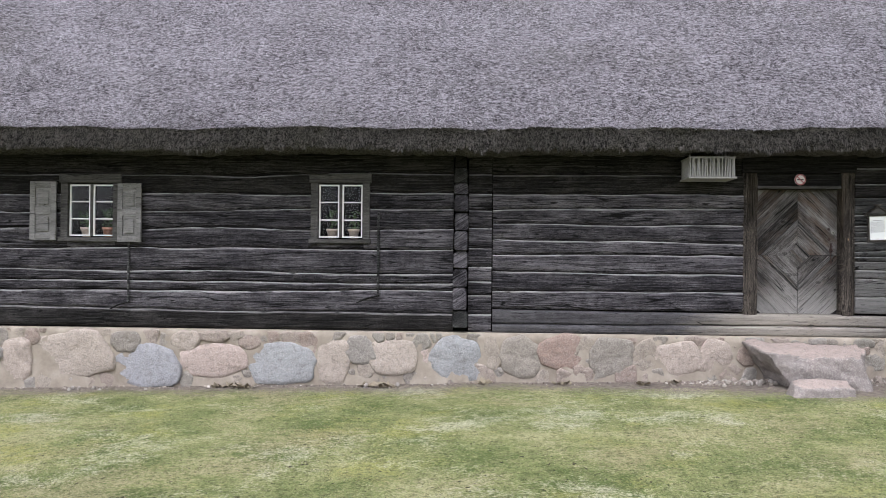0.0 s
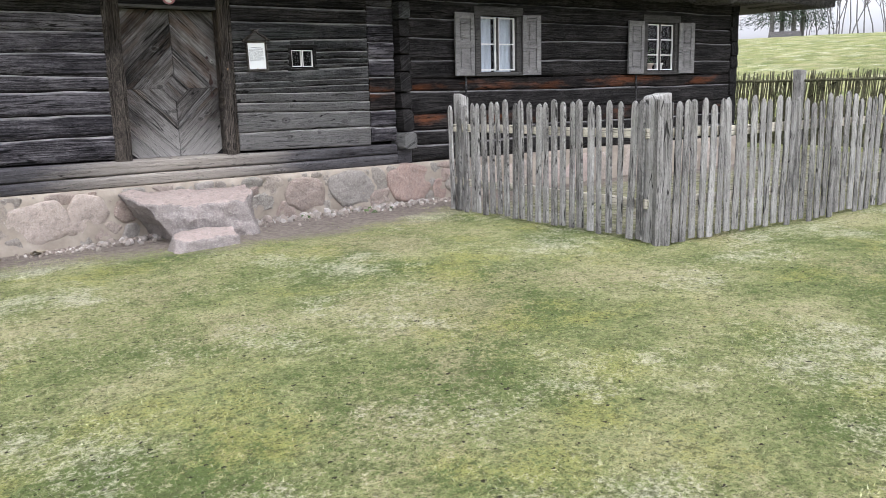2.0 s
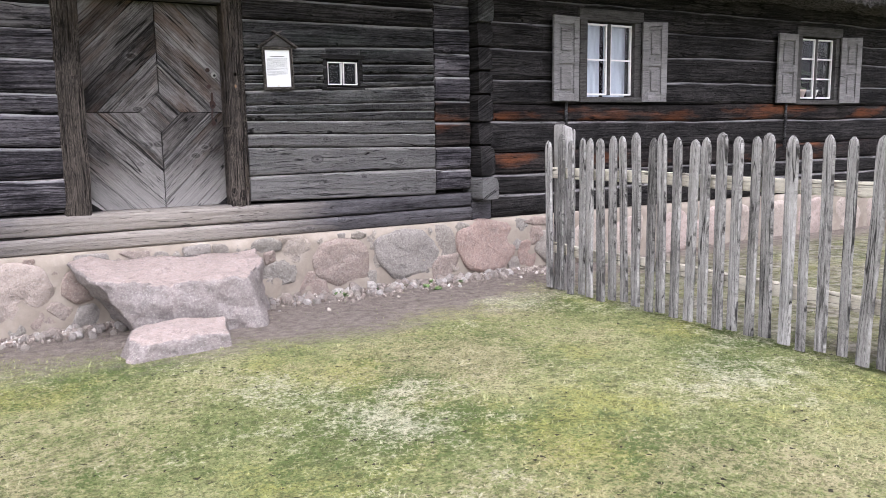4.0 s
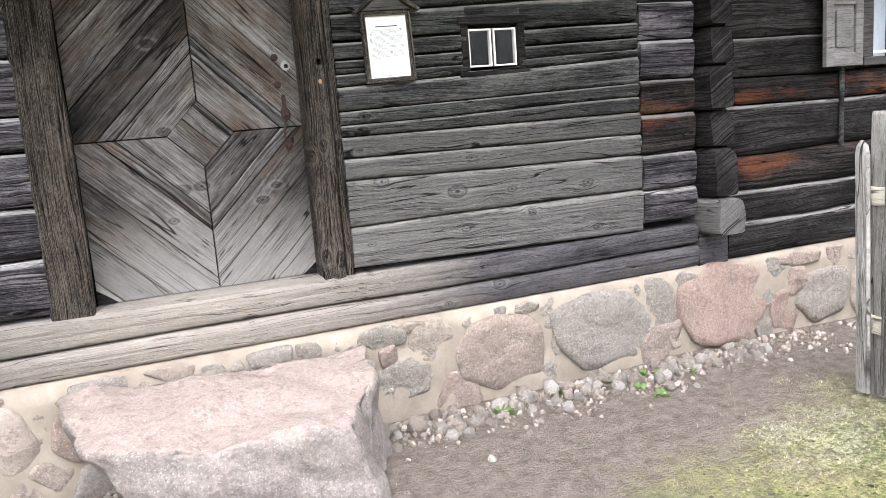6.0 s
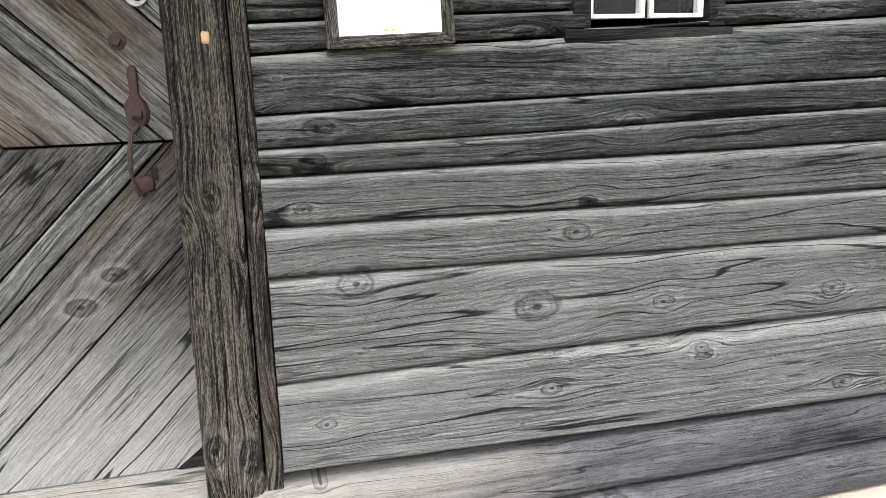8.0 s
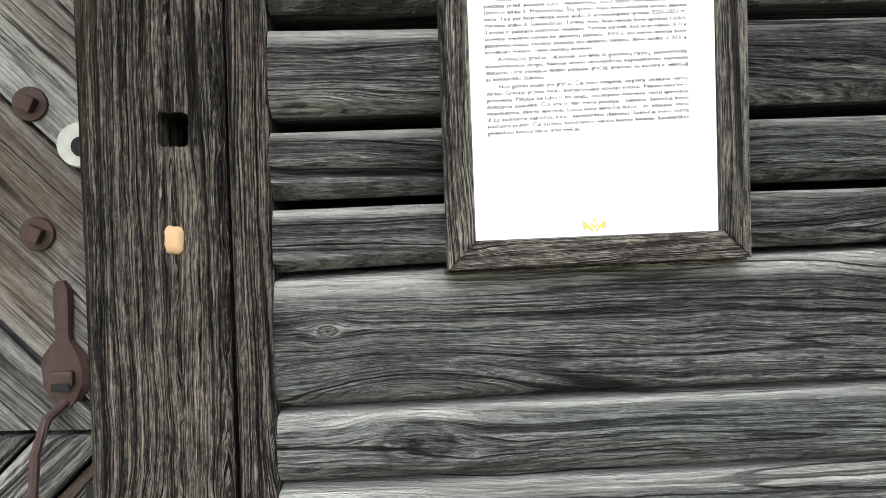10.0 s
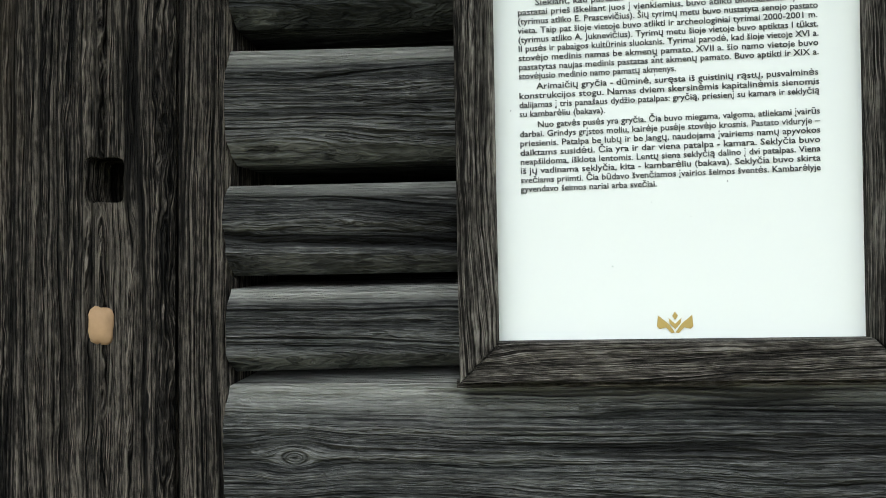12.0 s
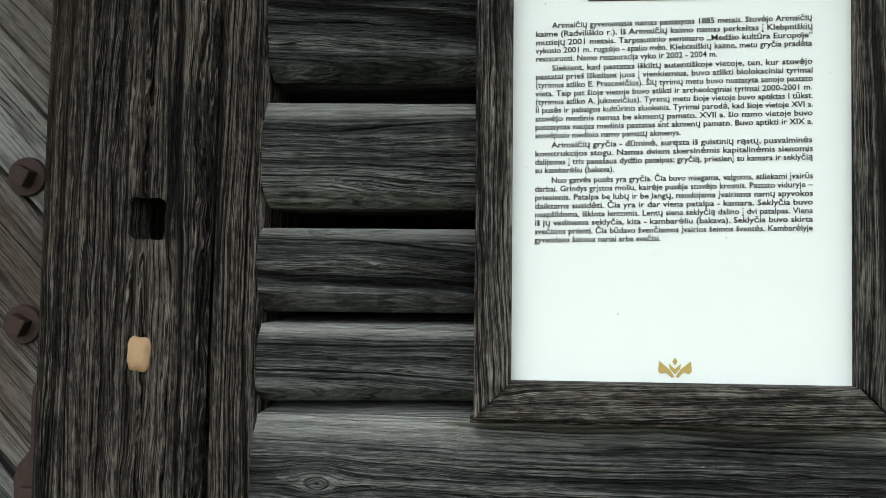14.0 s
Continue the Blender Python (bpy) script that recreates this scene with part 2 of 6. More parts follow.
POST_EYES = [(5.521, 1.595, 0.019), (5.60, 1.58, 0.024), (5.462, 1.55, 0.018), (5.481, 1.047, 0.022), (5.553, 1.022, 0.026)]
DOOR_EYES = [(4.80, 1.725, 0.02), (4.656, 1.793, 0.018), (4.847, 1.441, 0.026), (4.941, 1.451, 0.022), (5.30, 1.419, 0.016), (5.225, 1.352, 0.02), (4.793, 1.298, 0.016), (4.778, 2.131, 0.02)]
M_LOG = wood("weathered_log", (0.0045, 0.0042, 0.0048), (0.036, 0.0335, 0.0375), (0.19, 0.18, 0.19), vary=0.8, knots=0.6, lit_silver=(0.44, 0.43, 0.415), crack=0.016, boards=0.2)
M_LOG_C = wood("weathered_log_by_door", (0.005, 0.005, 0.0053), (0.045, 0.0452, 0.0448), (0.19, 0.189, 0.182), grain=1.25, rings=0.42, fibre=0.75, vary=0.8, knots=0.0, bump=0.9, lit_silver=(0.42, 0.415, 0.385), green=0.35,
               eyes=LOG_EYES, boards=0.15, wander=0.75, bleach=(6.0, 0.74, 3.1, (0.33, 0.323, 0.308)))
M_LOG_WARM = wood("log_with_warm_repairs", (0.003, 0.0027, 0.0027), (0.013, 0.011, 0.0105), (0.07, 0.06, 0.054), vary=0.8, stain=(0.21, 0.075, 0.03), lit_silver=(0.26, 0.25, 0.24))
# dark logs, also used to put the eave's shade into the upper rows
M_LOG_D = wood("dark_and_shaded_log", (0.003, 0.0029, 0.0029), (0.0135, 0.0125, 0.012), (0.075, 0.07, 0.067), vary=0.6, lit_silver=(0.30, 0.29, 0.28))
M_SILL = wood("sill_beam", (0.02, 0.019, 0.021), (0.085, 0.082, 0.086), (0.19, 0.186, 0.188), rings=0.2, fibre=0.35, vary=0.6, knots=0.0, crack=0.006, eyes=[(6.416, 0.765, 0.022), (6.109, 0.702, 0.014), (5.698, 0.932, 0.010), (6.258, 0.965, 0.012)],
              bleach=(4.9, 0.80, 1.55, (0.52, 0.475, 0.41)))
M_JAMB = wood("door_post_wood", (0.0011, 0.001, 0.0009), (0.029, 0.025, 0.0215), (0.22, 0.189, 0.158), grain=2.2, rings=0.85, coarse=0.3, fibre=1.3, vary=0.6, knots=0.0, bump=1.0, crack=0.018, stain=(0.13, 0.10, 0.07),
              eyes=POST_EYES, up=True, wander=0.4)
M_DOOR = wood("door_board", (0.012, 0.0112, 0.0105), (0.088, 0.082, 0.076), (0.28, 0.272, 0.258), grain=1.2, rings=0.38, fibre=0.5, vary=0.9, knots=0.0, eyes=DOOR_EYES, turn=False, wander=0.4, boards=0.4,
              stain=(0.12, 0.08, 0.055), bleach=(4.9, 0.80, 1.75, (0.46, 0.445, 0.415)))
M_DOOR_TRIM = wood("door_moulding", (0.02, 0.0195, 0.0185), (0.08, 0.077, 0.073), (0.28, 0.27, 0.255), vary=0.8, knots=0.2, stain=(0.15, 0.10, 0.065), bleach=(4.9, 0.95, 0.95, (0.42, 0.39, 0.34)))
M_FRAME = wood("window_board", (0.025, 0.024, 0.0225), (0.078, 0.0755, 0.07), (0.18, 0.175, 0.164), rings=0.3, vary=0.6, knots=0.0, crack=0.006)
M_SHUT = wood("shutter_wood", (0.09, 0.088, 0.083), (0.20, 0.196, 0.186), (0.36, 0.355, 0.34), rings=0.25, vary=0.7, knots=0.0, crack=0.005)
M_PICKET = wood("picket_wood", (0.06, 0.058, 0.053), (0.25, 0.244, 0.224), (0.48, 0.472, 0.44), rings=0.35, vary=0.7, knots=0.2, bump=0.6, boards=0.25)
M_RAIL = wood("rail_wood", (0.5, 0.46, 0.36), (0.72, 0.68, 0.56), (0.82, 0.79, 0.68), rings=0.2, vary=0.5, knots=0.3)
M_SIGNWOOD = wood("sign_frame_wood", (0.012, 0.0105, 0.009), (0.085, 0.075, 0.065), (0.29, 0.265, 0.23), grain=2.0, rings=0.5, fibre=1.8, vary=0.6, knots=0.0, bump=1.0)
M_DARK = wood("near_black_wood", (0.003, 0.003, 0.003), (0.012, 0.0115, 0.011), (0.045, 0.042, 0.04))


def plain(name, color, rough=0.6, metal=0.0, vary=0.12, scale=20.0, bump=0.1):
    n = Nodes(name, rough, metal)
    f = n.noise(n.coords((1, 1, 1)), scale, 5.0, 0.6)
    col = n.mix(f, tuple(c * (1 - vary) for c in color), tuple(min(1, c * (1 + vary)) for c in color))
    return n.done(col, n.bump(f, bump, 0.002))


M_CAGE = plain("whitewashed_slat", (0.24, 0.234, 0.222), 0.8, vary=0.3, scale=25)
M_WHITE = plain("white_paint", (0.74, 0.73, 0.69), 0.5, vary=0.08, scale=60)
M_RUST = plain("rusty_iron", (0.045, 0.027, 0.023), 0.75, 0.3, vary=0.5, scale=90, bump=0.5)
M_STEEL = plain("worn_steel", (0.30, 0.30, 0.27), 0.6, 0.2, vary=0.3, scale=80)
M_BLACK = plain("dark_void", (0.008, 0.008, 0.008), 0.9)
M_PAPER = plain("white_board", (0.74, 0.76, 0.73), 0.35, vary=0.015, scale=8, bump=0.0)
M_INK = plain("ink", (0.03, 0.03, 0.03), 0.6)
M_GOLD = plain("ochre_print", (0.42, 0.30, 0.09), 0.6)
M_PLUG = plain("fresh_plug", (0.33, 0.21, 0.115), 0.7, vary=0.25, scale=120, bump=0.4)
M_RED = plain("red_print", (0.30, 0.10, 0.11), 0.5)
M_PINKWHITE = plain("faded_white", (0.62, 0.56, 0.55), 0.5)
M_TERRA = plain("terracotta", (0.42, 0.20, 0.13), 0.8, vary=0.2)
M_CLAY = plain("pale_clay", (0.58, 0.47, 0.38), 0.8, vary=0.15)
M_LEAF = plain("leaf", (0.07, 0.12, 0.04), 0.6, vary=0.4, scale=8)
# curtain toned blue-grey to carry the sky's reflection in the panes
M_CURTAIN = plain("sky_tinted_curtain", (0.46, 0.50, 0.56), 0.9, vary=0.06, scale=14)


def glass():
    n = Nodes("window_glass", 0.02)
    n.b.inputs["Transmission Weight"].default_value = 1.0
    n.b.inputs["IOR"].default_value = 1.25
    n.b.inputs["Specular IOR Level"].default_value = 0.5
    f = n.noise(n.coords((1, 1, 1)), 3.0, 2.0, 0.5)
    return n.done((0.96, 0.98, 0.97), n.bump(f, 0.05, 0.01))


M_GLASS = glass()


def stone(name, colors, bump=1.0, speck=0.3, second=(0.12, 0.11, 0.10), dark=0.45, top_color=None):
    """Speckled fieldstone; top_color: colour mixed in on the faces that point up."""
    n = Nodes(name, 0.85)
    c = n.coords((1, 1, 1))
    rnd = n.node("ShaderNodeObjectInfo").outputs["Random"]
    ramp = n.node("ShaderNodeValToRGB", Fac=rnd)
    ramp.color_ramp.interpolation = "CONSTANT"
    e = ramp.color_ramp.elements
    while len(e) < len(colors):
        e.new(0.5)
    for i, (el, col) in enumerate(zip(e, colors)):
        el.position = i / len(colors)
        el.color = (*col, 1)
    big = n.noise(c, 6.5, 9.0, 0.75, 0.4)
    fine = n.noise(c, 55.0, 4.0, 0.7)
    col = n.mix(n.ramp(big, [(0.3, 0.0), (0.7, 1.0)]), n.mix(dark, ramp.outputs[0], second), ramp.outputs[0])
    if top_color is not None:
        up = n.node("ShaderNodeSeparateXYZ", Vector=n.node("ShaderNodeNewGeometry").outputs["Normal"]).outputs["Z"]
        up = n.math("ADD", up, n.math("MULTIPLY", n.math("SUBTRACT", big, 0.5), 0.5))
        col = n.mix(n.ramp(up, [(0.6, 0.0), (0.85, 0.9)]), col, n.mix(big, tuple(c * 0.7 for c in top_color), top_color))
    sp = n.ramp(fine, [(0.42, 0.0), (0.62, 1.0)])
    col = n.mix(n.math("MULTIPLY", sp, speck), col, n.mix(0.5, ramp.outputs[0], (0.62, 0.58, 0.54)))
    dk = n.ramp(n.noise(c, 80.0, 2.0, 0.5), [(0.62, 0.0), (0.7, 1.0)])
    col = n.mix(n.math("MULTIPLY", dk, 0.4), col, (0.06, 0.055, 0.05))
    mid = n.noise(c, 18.0, 5.0, 0.7)
    col = n.mix(n.ramp(mid, [(0.36, 0.35), (0.5, 0.0)]), col, (0.09, 0.08, 0.07))
    col = n.mix(n.ramp(n.noise(c, 130.0, 2.0, 0.6), [(0.6, 0.0), (0.68, 0.35)]), col, (0.7, 0.66, 0.6))
    h = n.math("ADD", n.math("MULTIPLY", big, 1.0), n.math("ADD", n.math("MULTIPLY", fine, 0.2), n.math("MULTIPLY", mid, 0.5)))
    return n.done(col, n.bump(h, bump, 0.03))


M_STONE = stone("fieldstone", [(0.30, 0.245, 0.20), (0.25, 0.23, 0.19), (0.28, 0.22, 0.178), (0.25, 0.23, 0.20), (0.31, 0.265, 0.21), (0.225, 0.20, 0.165), (0.27, 0.205, 0.165)])
M_STONE_BLUE = stone("blue_grey_granite", [(0.285, 0.295, 0.315), (0.29, 0.305, 0.31)], speck=0.4)
M_STONE_GREY = stone("grey_granite", [(0.25, 0.225, 0.185), (0.215, 0.20, 0.165), (0.27, 0.24, 0.195)], speck=0.35)
M_STONE_PALE = stone("pale_pink_granite", [(0.40, 0.335, 0.28), (0.375, 0.32, 0.265), (0.40, 0.32, 0.275)], dark=0.25)
M_STONE_RED = stone("red_granite", [(0.305, 0.212, 0.168)])
M_SLAB = stone("step_granite", [(0.24, 0.205, 0.185)], speck=0.35, second=(0.15, 0.142, 0.132), dark=0.8, top_color=(0.37, 0.293, 0.253))
M_PEBBLE = stone("pebbles", [(0.52, 0.46, 0.39), (0.44, 0.37, 0.31), (0.33, 0.28, 0.235), (0.62, 0.58, 0.53), (0.42, 0.38, 0.335)])


def grit_stone():
    n = Nodes("grit_stone", 0.9)
    rnd = n.node("ShaderNodeNewGeometry").outputs["Random Per Island"]
    col = n.ramp(rnd, [(0.0, (0.14, 0.115, 0.095)), (0.45, (0.26, 0.22, 0.185)), (0.85, (0.38, 0.335, 0.285)), (1.0, (0.56, 0.53, 0.48))])
    f = n.noise(n.coords((1, 1, 1), vary=False), 120.0, 3.0, 0.6)
    return n.done(n.mix(n.ramp(f, [(0.35, 0.4), (0.55, 0.0)]), col, (0.12, 0.10, 0.085)), n.bump(f, 0.5, 0.004))


M_GRIT = grit_stone()


def mortar():
    n = Nodes("lime_mortar", 0.95)
    c = n.coords((1, 1, 1), vary=False)
    a = n.noise(c, 4.0, 6.0, 0.65)
    b = n.noise(c, 60.0, 4.0, 0.7)
    col = n.ramp(a, [(0.3, (0.20, 0.17, 0.134)), (0.55, (0.285, 0.249, 0.20)), (0.75, (0.37, 0.332, 0.275))])
    return n.done(col, n.bump(n.math("ADD", a, n.math("MULTIPLY", b, 0.3)), 0.6, 0.015))


M_MORTAR = mortar()


def lawn_tones(n, wp):
    """Green, mossy, tan and straw-pale patches with ragged edges."""
    rag = n.math("ADD", n.math("MULTIPLY", n.math("SUBTRACT", n.noise(wp, 8.0, 5.0, 0.72), 0.5), 0.42), n.math("MULTIPLY", n.math("SUBTRACT", n.noise(wp, 38.0, 3.0, 0.7), 0.5), 0.56))

    def patch(scale, detail, stops, off):
        v = n.node("ShaderNodeVectorMath")
        v.operation = "ADD"
        n.put(v.inputs[0], wp)
        v.inputs[1].default_value = (off, -off, off)
        return n.ramp(n.math("ADD", n.noise(v.outputs[0], scale, detail, 0.6), rag), stops)
    col = n.ramp(n.math("ADD", n.noise(wp, 0.8, 5.0, 0.66), rag), [(0.34, (0.145, 0.195, 0.062)), (0.5, (0.305, 0.335, 0.137)), (0.66, (0.49, 0.47, 0.25))])
    col = n.mix(patch(1.1, 3.0, [(0.55, 0.0), (0.70, 0.8)], 3.0), col, (0.385, 0.39, 0.115))
    col = n.mix(patch(0.7, 3.0, [(0.55, 0.0), (0.70, 0.6)], 11.0), col, (0.48, 0.415, 0.25))
    col = n.mix(patch(0.9, 4.0, [(0.56, 0.0), (0.70, 0.75)], 7.0), col, (0.68, 0.665, 0.48))
    return col


def lawn():
    n = Nodes("lawn", 0.95)
    n.b.inputs["Specular IOR Level"].default_value = 0.1
    wp = n.coords((1, 1, 1), vary=False, world_space=True)
    b = n.noise(wp, 2.2, 5.0, 0.65, 0.5)
    f = n.noise(wp, 55.0, 4.0, 0.7)
    col = lawn_tones(n, wp)
    col = n.mix(n.ramp(f, [(0.36, 0.75), (0.5, 0.0)]), col, (0.075, 0.085, 0.03))
    tuft = n.noise(wp, 17.0, 6.0, 0.75)
    col = n.mix(n.ramp(tuft, [(0.36, 0.8), (0.5, 0.0)]), col, (0.11, 0.12, 0.05))
    clod = n.ramp(n.noise(wp, 22.0, 2.0, 0.5), [(0.67, 0.0), (0.71, 0.9)])
    col = n.mix(clod, col, (0.035, 0.03, 0.022))
    # trodden earth along the house, widest before the step
    ws = n.node("ShaderNodeSeparateXYZ", Vector=wp)
    d = n.math("ADD", n.math("ABSOLUTE", n.math("ADD", ws.outputs["Y"], 0.1)), n.math("MULTIPLY", n.math("SUBTRACT", b, 0.5), 1.1))
    d = n.math("ADD", d, n.math("MULTIPLY", n.math("SUBTRACT", tuft, 0.5), 1.0))
    ex = n.math("MULTIPLY", n.math("ABSOLUTE", n.math("SUBTRACT", ws.outputs["X"], 5.9)), 0.24)
    d = n.math("ADD", d, n.math("MINIMUM", ex, 1.05))
    near = n.math("LESS_THAN", n.math("ABSOLUTE", n.math("SUBTRACT", ws.outputs["X"], 3.0)), 13.0)
    em = n.math("MULTIPLY", n.ramp(n.math("MULTIPLY", d, 0.5), [(0.58, 1.0), (0.92, 0.0)]), near)
    bed = n.math("MULTIPLY", n.ramp(n.math("SUBTRACT", ws.outputs["X"], 8.0), [(0.0, 0.0), (0.12, 1.0)]), n.ramp(n.math("ADD", ws.outputs["Y"], 4.15), [(0.0, 0.0), (0.15, 1.0)]))
    bed = n.math("MULTIPLY", bed, n.math("LESS_THAN", ws.outputs["X"], 19.0))
    bed = n.math("MULTIPLY", bed, n.ramp(n.noise(wp, 2.5, 5.0, 0.65), [(0.35, 0.95), (0.65, 0.35)]))
    col = n.mix(bed, col, n.ramp(n.noise(wp, 9.0, 6.0, 0.7), [(0.36, (0.07, 0.07, 0.04)), (0.48, (0.22, 0.20, 0.15)), (0.62, (0.46, 0.43, 0.36))]))
    earth = n.ramp(n.noise(wp, 14.0, 6.0, 0.72), [(0.3, (0.16, 0.135, 0.113)), (0.7, (0.37, 0.318, 0.27))])
    grit = n.ramp(n.noise(wp, 75.0, 3.0, 0.6), [(0.6, 0.0), (0.68, 0.6)])
    earth = n.mix(grit, earth, (0.42, 0.37, 0.32))
    col = n.mix(em, col, earth)
    h = n.math("ADD", f, n.math("MULTIPLY", tuft, 0.6))
    return n.done(col, n.bump(h, 1.0, 0.07))


M_LAWN = lawn()


def blades():
    n = Nodes("grass_blade", 0.7)
    n.b.inputs["Specular IOR Level"].default_value = 0.2
    wp = n.coords((1, 1, 1), vary=False, world_space=True)
    col = lawn_tones(n, wp)
    tuft = n.noise(wp, 17.0, 6.0, 0.75)
    col = n.mix(n.ramp(tuft, [(0.36, 0.6), (0.5, 0.0)]), col, (0.15, 0.17, 0.065))
    rnd = n.node("ShaderNodeNewGeometry").outputs["Random Per Island"]
    col = n.mix(n.ramp(rnd, [(0.72, 0.0), (1.0, 0.4)]), col, (0.58, 0.55, 0.40))
    col = n.mix(n.ramp(rnd, [(0.0, 0.75), (0.3, 0.0)]), col, (0.07, 0.095, 0.035))
    return n.done(col)


M_BLADE = blades()


def thatch(name, tones, strand=False):
    n = Nodes(name, 0.95)
    c = n.coords((1, 1, 1), vary=False, world_space=True)
    a = n.noise(c, 1.1, 5.0, 0.65)
    b = n.noise(n.scaled(c, (55, 75, 75)), 1.0, 3.0, 0.7)
    d = n.noise(n.scaled(c, (17, 34, 34)), 1.0, 4.0, 0.7, 0.4)
    f = n.math("ADD", n.math("MULTIPLY", b, 0.5), n.math("MULTIPLY", d, 0.5))
    f = n.math("ADD", f, n.math("MULTIPLY", n.math("SUBTRACT", a, 0.5), 0.1))
    if strand:
        rnd = n.node("ShaderNodeNewGeometry").outputs["Random Per Island"]
        f = n.math("ADD", n.math("MULTIPLY", f, 0.7), n.math("MULTIPLY", rnd, 0.3))
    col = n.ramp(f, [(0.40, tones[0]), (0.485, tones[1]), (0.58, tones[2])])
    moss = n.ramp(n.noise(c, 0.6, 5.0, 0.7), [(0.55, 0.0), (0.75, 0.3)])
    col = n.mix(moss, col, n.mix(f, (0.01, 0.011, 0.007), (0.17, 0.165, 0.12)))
    return n.done(col, n.bump(f, 1.0, 0.06))


M_THATCH = thatch("grey_thatch", [(0.008, 0.0075, 0.008), (0.14, 0.13, 0.14), (0.42, 0.40, 0.43)])
M_REED = thatch("grey_reed", [(0.02, 0.018, 0.02), (0.22, 0.207, 0.222), (0.50, 0.48, 0.51)], True)
# cut edge and soffit: much darker thatch, the shade beneath the eave painted in
M_EAVE_SHADED = thatch("shaded_eave_thatch", [(0.002, 0.0018, 0.0018), (0.013, 0.012, 0.0115), (0.14, 0.13, 0.12)], True)


# ---- ground ----
def ground_h(x, y):
    h = min(0.13, max(-0.16, 0.026 * (x - 0.6)))
    h -= 0.02 * min(8.0, max(0.0, -y - 4.0))
    s = 0.87 * x + 0.5 * y
    h += 5.6 * smooth(17, 80, s)
    if s < 120:
        h += 0.03 * nz(x * 0.45, y * 0.45, 3.0) + 0.012 * nz(x * 1.7, y * 1.7, 9.0)
    return h


def axis_steps(lo, hi, fine_lo, fine_hi, step):
    vals, v, s = [fine_lo], fine_lo, step
    while v > lo:
        s *= 1.25
        v -= s
        vals.insert(0, v)
    n = int((fine_hi - fine_lo) / step)
    vals += [fine_lo + (i + 1) * step for i in range(n)]
    v, s = vals[-1], step
    while v < hi:
        s *= 1.25
        v += s
        vals.append(v)
    return vals


gx = axis_steps(-900, 900, -9, 20, 0.22)
gy = axis_steps(-900, 900, -12, 4, 0.22)
gv = [(x, y, ground_h(x, y)) for y in gy for x in gx]
W = len(gx)
gf = [(j * W + i, j * W + i + 1, (j + 1) * W + i + 1, (j + 1) * W + i) for j in range(len(gy) - 1) for i in range(W - 1)]
ground = part_py("ground", gv, gf, M_LAWN, shade=True)
tagged(ground, "worn spring lawn with straw patches and trodden earth", "lawn", kind="structure")


def grass_field(name, count, x0, x1, y0, y1, hmin, hmax, seed, keep):
    rng = random.Random(seed)
    verts, faces = [], []
    while len(faces) < count:
        x, y = rng.uniform(x0, x1), rng.uniform(y0, y1)
        if not keep(x, y, rng):
            continue
        z = ground_h(x, y) - 0.004
        a = rng.uniform(0, 6.283)
        w = rng.uniform(0.0018, 0.0042)
        hh = rng.uniform(hmin, hmax)
        lean = rng.uniform(0.3, 1.9) * hh
        b = rng.uniform(0, 6.283)
        k = len(verts)
        verts += [(x - w * math.cos(a), y - w * math.sin(a), z), (x + w * math.cos(a), y + w * math.sin(a), z),
                  (x + lean * math.cos(b), y + lean * math.sin(b), z + hh)]
        faces.append((k, k + 1, k + 2))
    ob = part_py(name, verts, faces, M_BLADE)
    return tagged(ob, "short patchy lawn grass with dry straw blades", "grass", kind="stuff")


def keep_lawn(x, y, rng):
    edge = -0.6 - 1.15 * max(0.0, 1 - abs(x - 5.9) / 2.6) + 0.45 * nz(x * 1.3, y * 1.3, 5.0) + 0.35 * nz(x * 5, y * 5, 2.0)
    return (y < edge and not (x > 8.05 and y > -4.15 and rng.random() < 0.85)) or rng.random() < 0.03


grass_field("grass", 560000, -7.0, 12.5, -9.8, -0.35, 0.006, 0.021, 11, keep_lawn)


# ---- roof ----
ROOF_X0, ROOF_X1 = -10.6, 17.1
EAVE_Y, EAVE_Z, RIDGE_Y, RIDGE_Z = -0.78, 3.2, 3.5, 7.7
HOUSE_X0, HOUSE_X1, HOUSE_Y1 = -9.5, 15.2, 7.0

roof = empty("thatched_roof", "thick weathered grey reed thatch roof over the log house", "roof", kind="structure")


def roof_front(x, s):
    """A place on the front slope: s runs from 0 at the eave to 1 at the ridge."""
    sag = 0.05 * nz(x * 0.35, 0.0, 1.0) + 0.03 * nz(x * 1.3, 2.0, 1.0)
    y = lerp(EAVE_Y, RIDGE_Y, s)
    z = lerp(EAVE_Z, RIDGE_Z, s) + sag * (1 - s)
    bumps = 0.035 * nz(x * 2.3, y * 2.3, z) + 0.02 * nz(x * 7, y * 7, z) + 0.012 * nz(x * 19, y * 19, z)
    return Vector((x, y - bumps * 0.7, z + bumps * 0.7))


def roof_ends(s):
    """Half-hipped ends: the roof draws in towards the ridge."""
    cut = max(0.0, s - 0.12) * 4.2
    return ROOF_X0 + cut, ROOF_X1 - cut


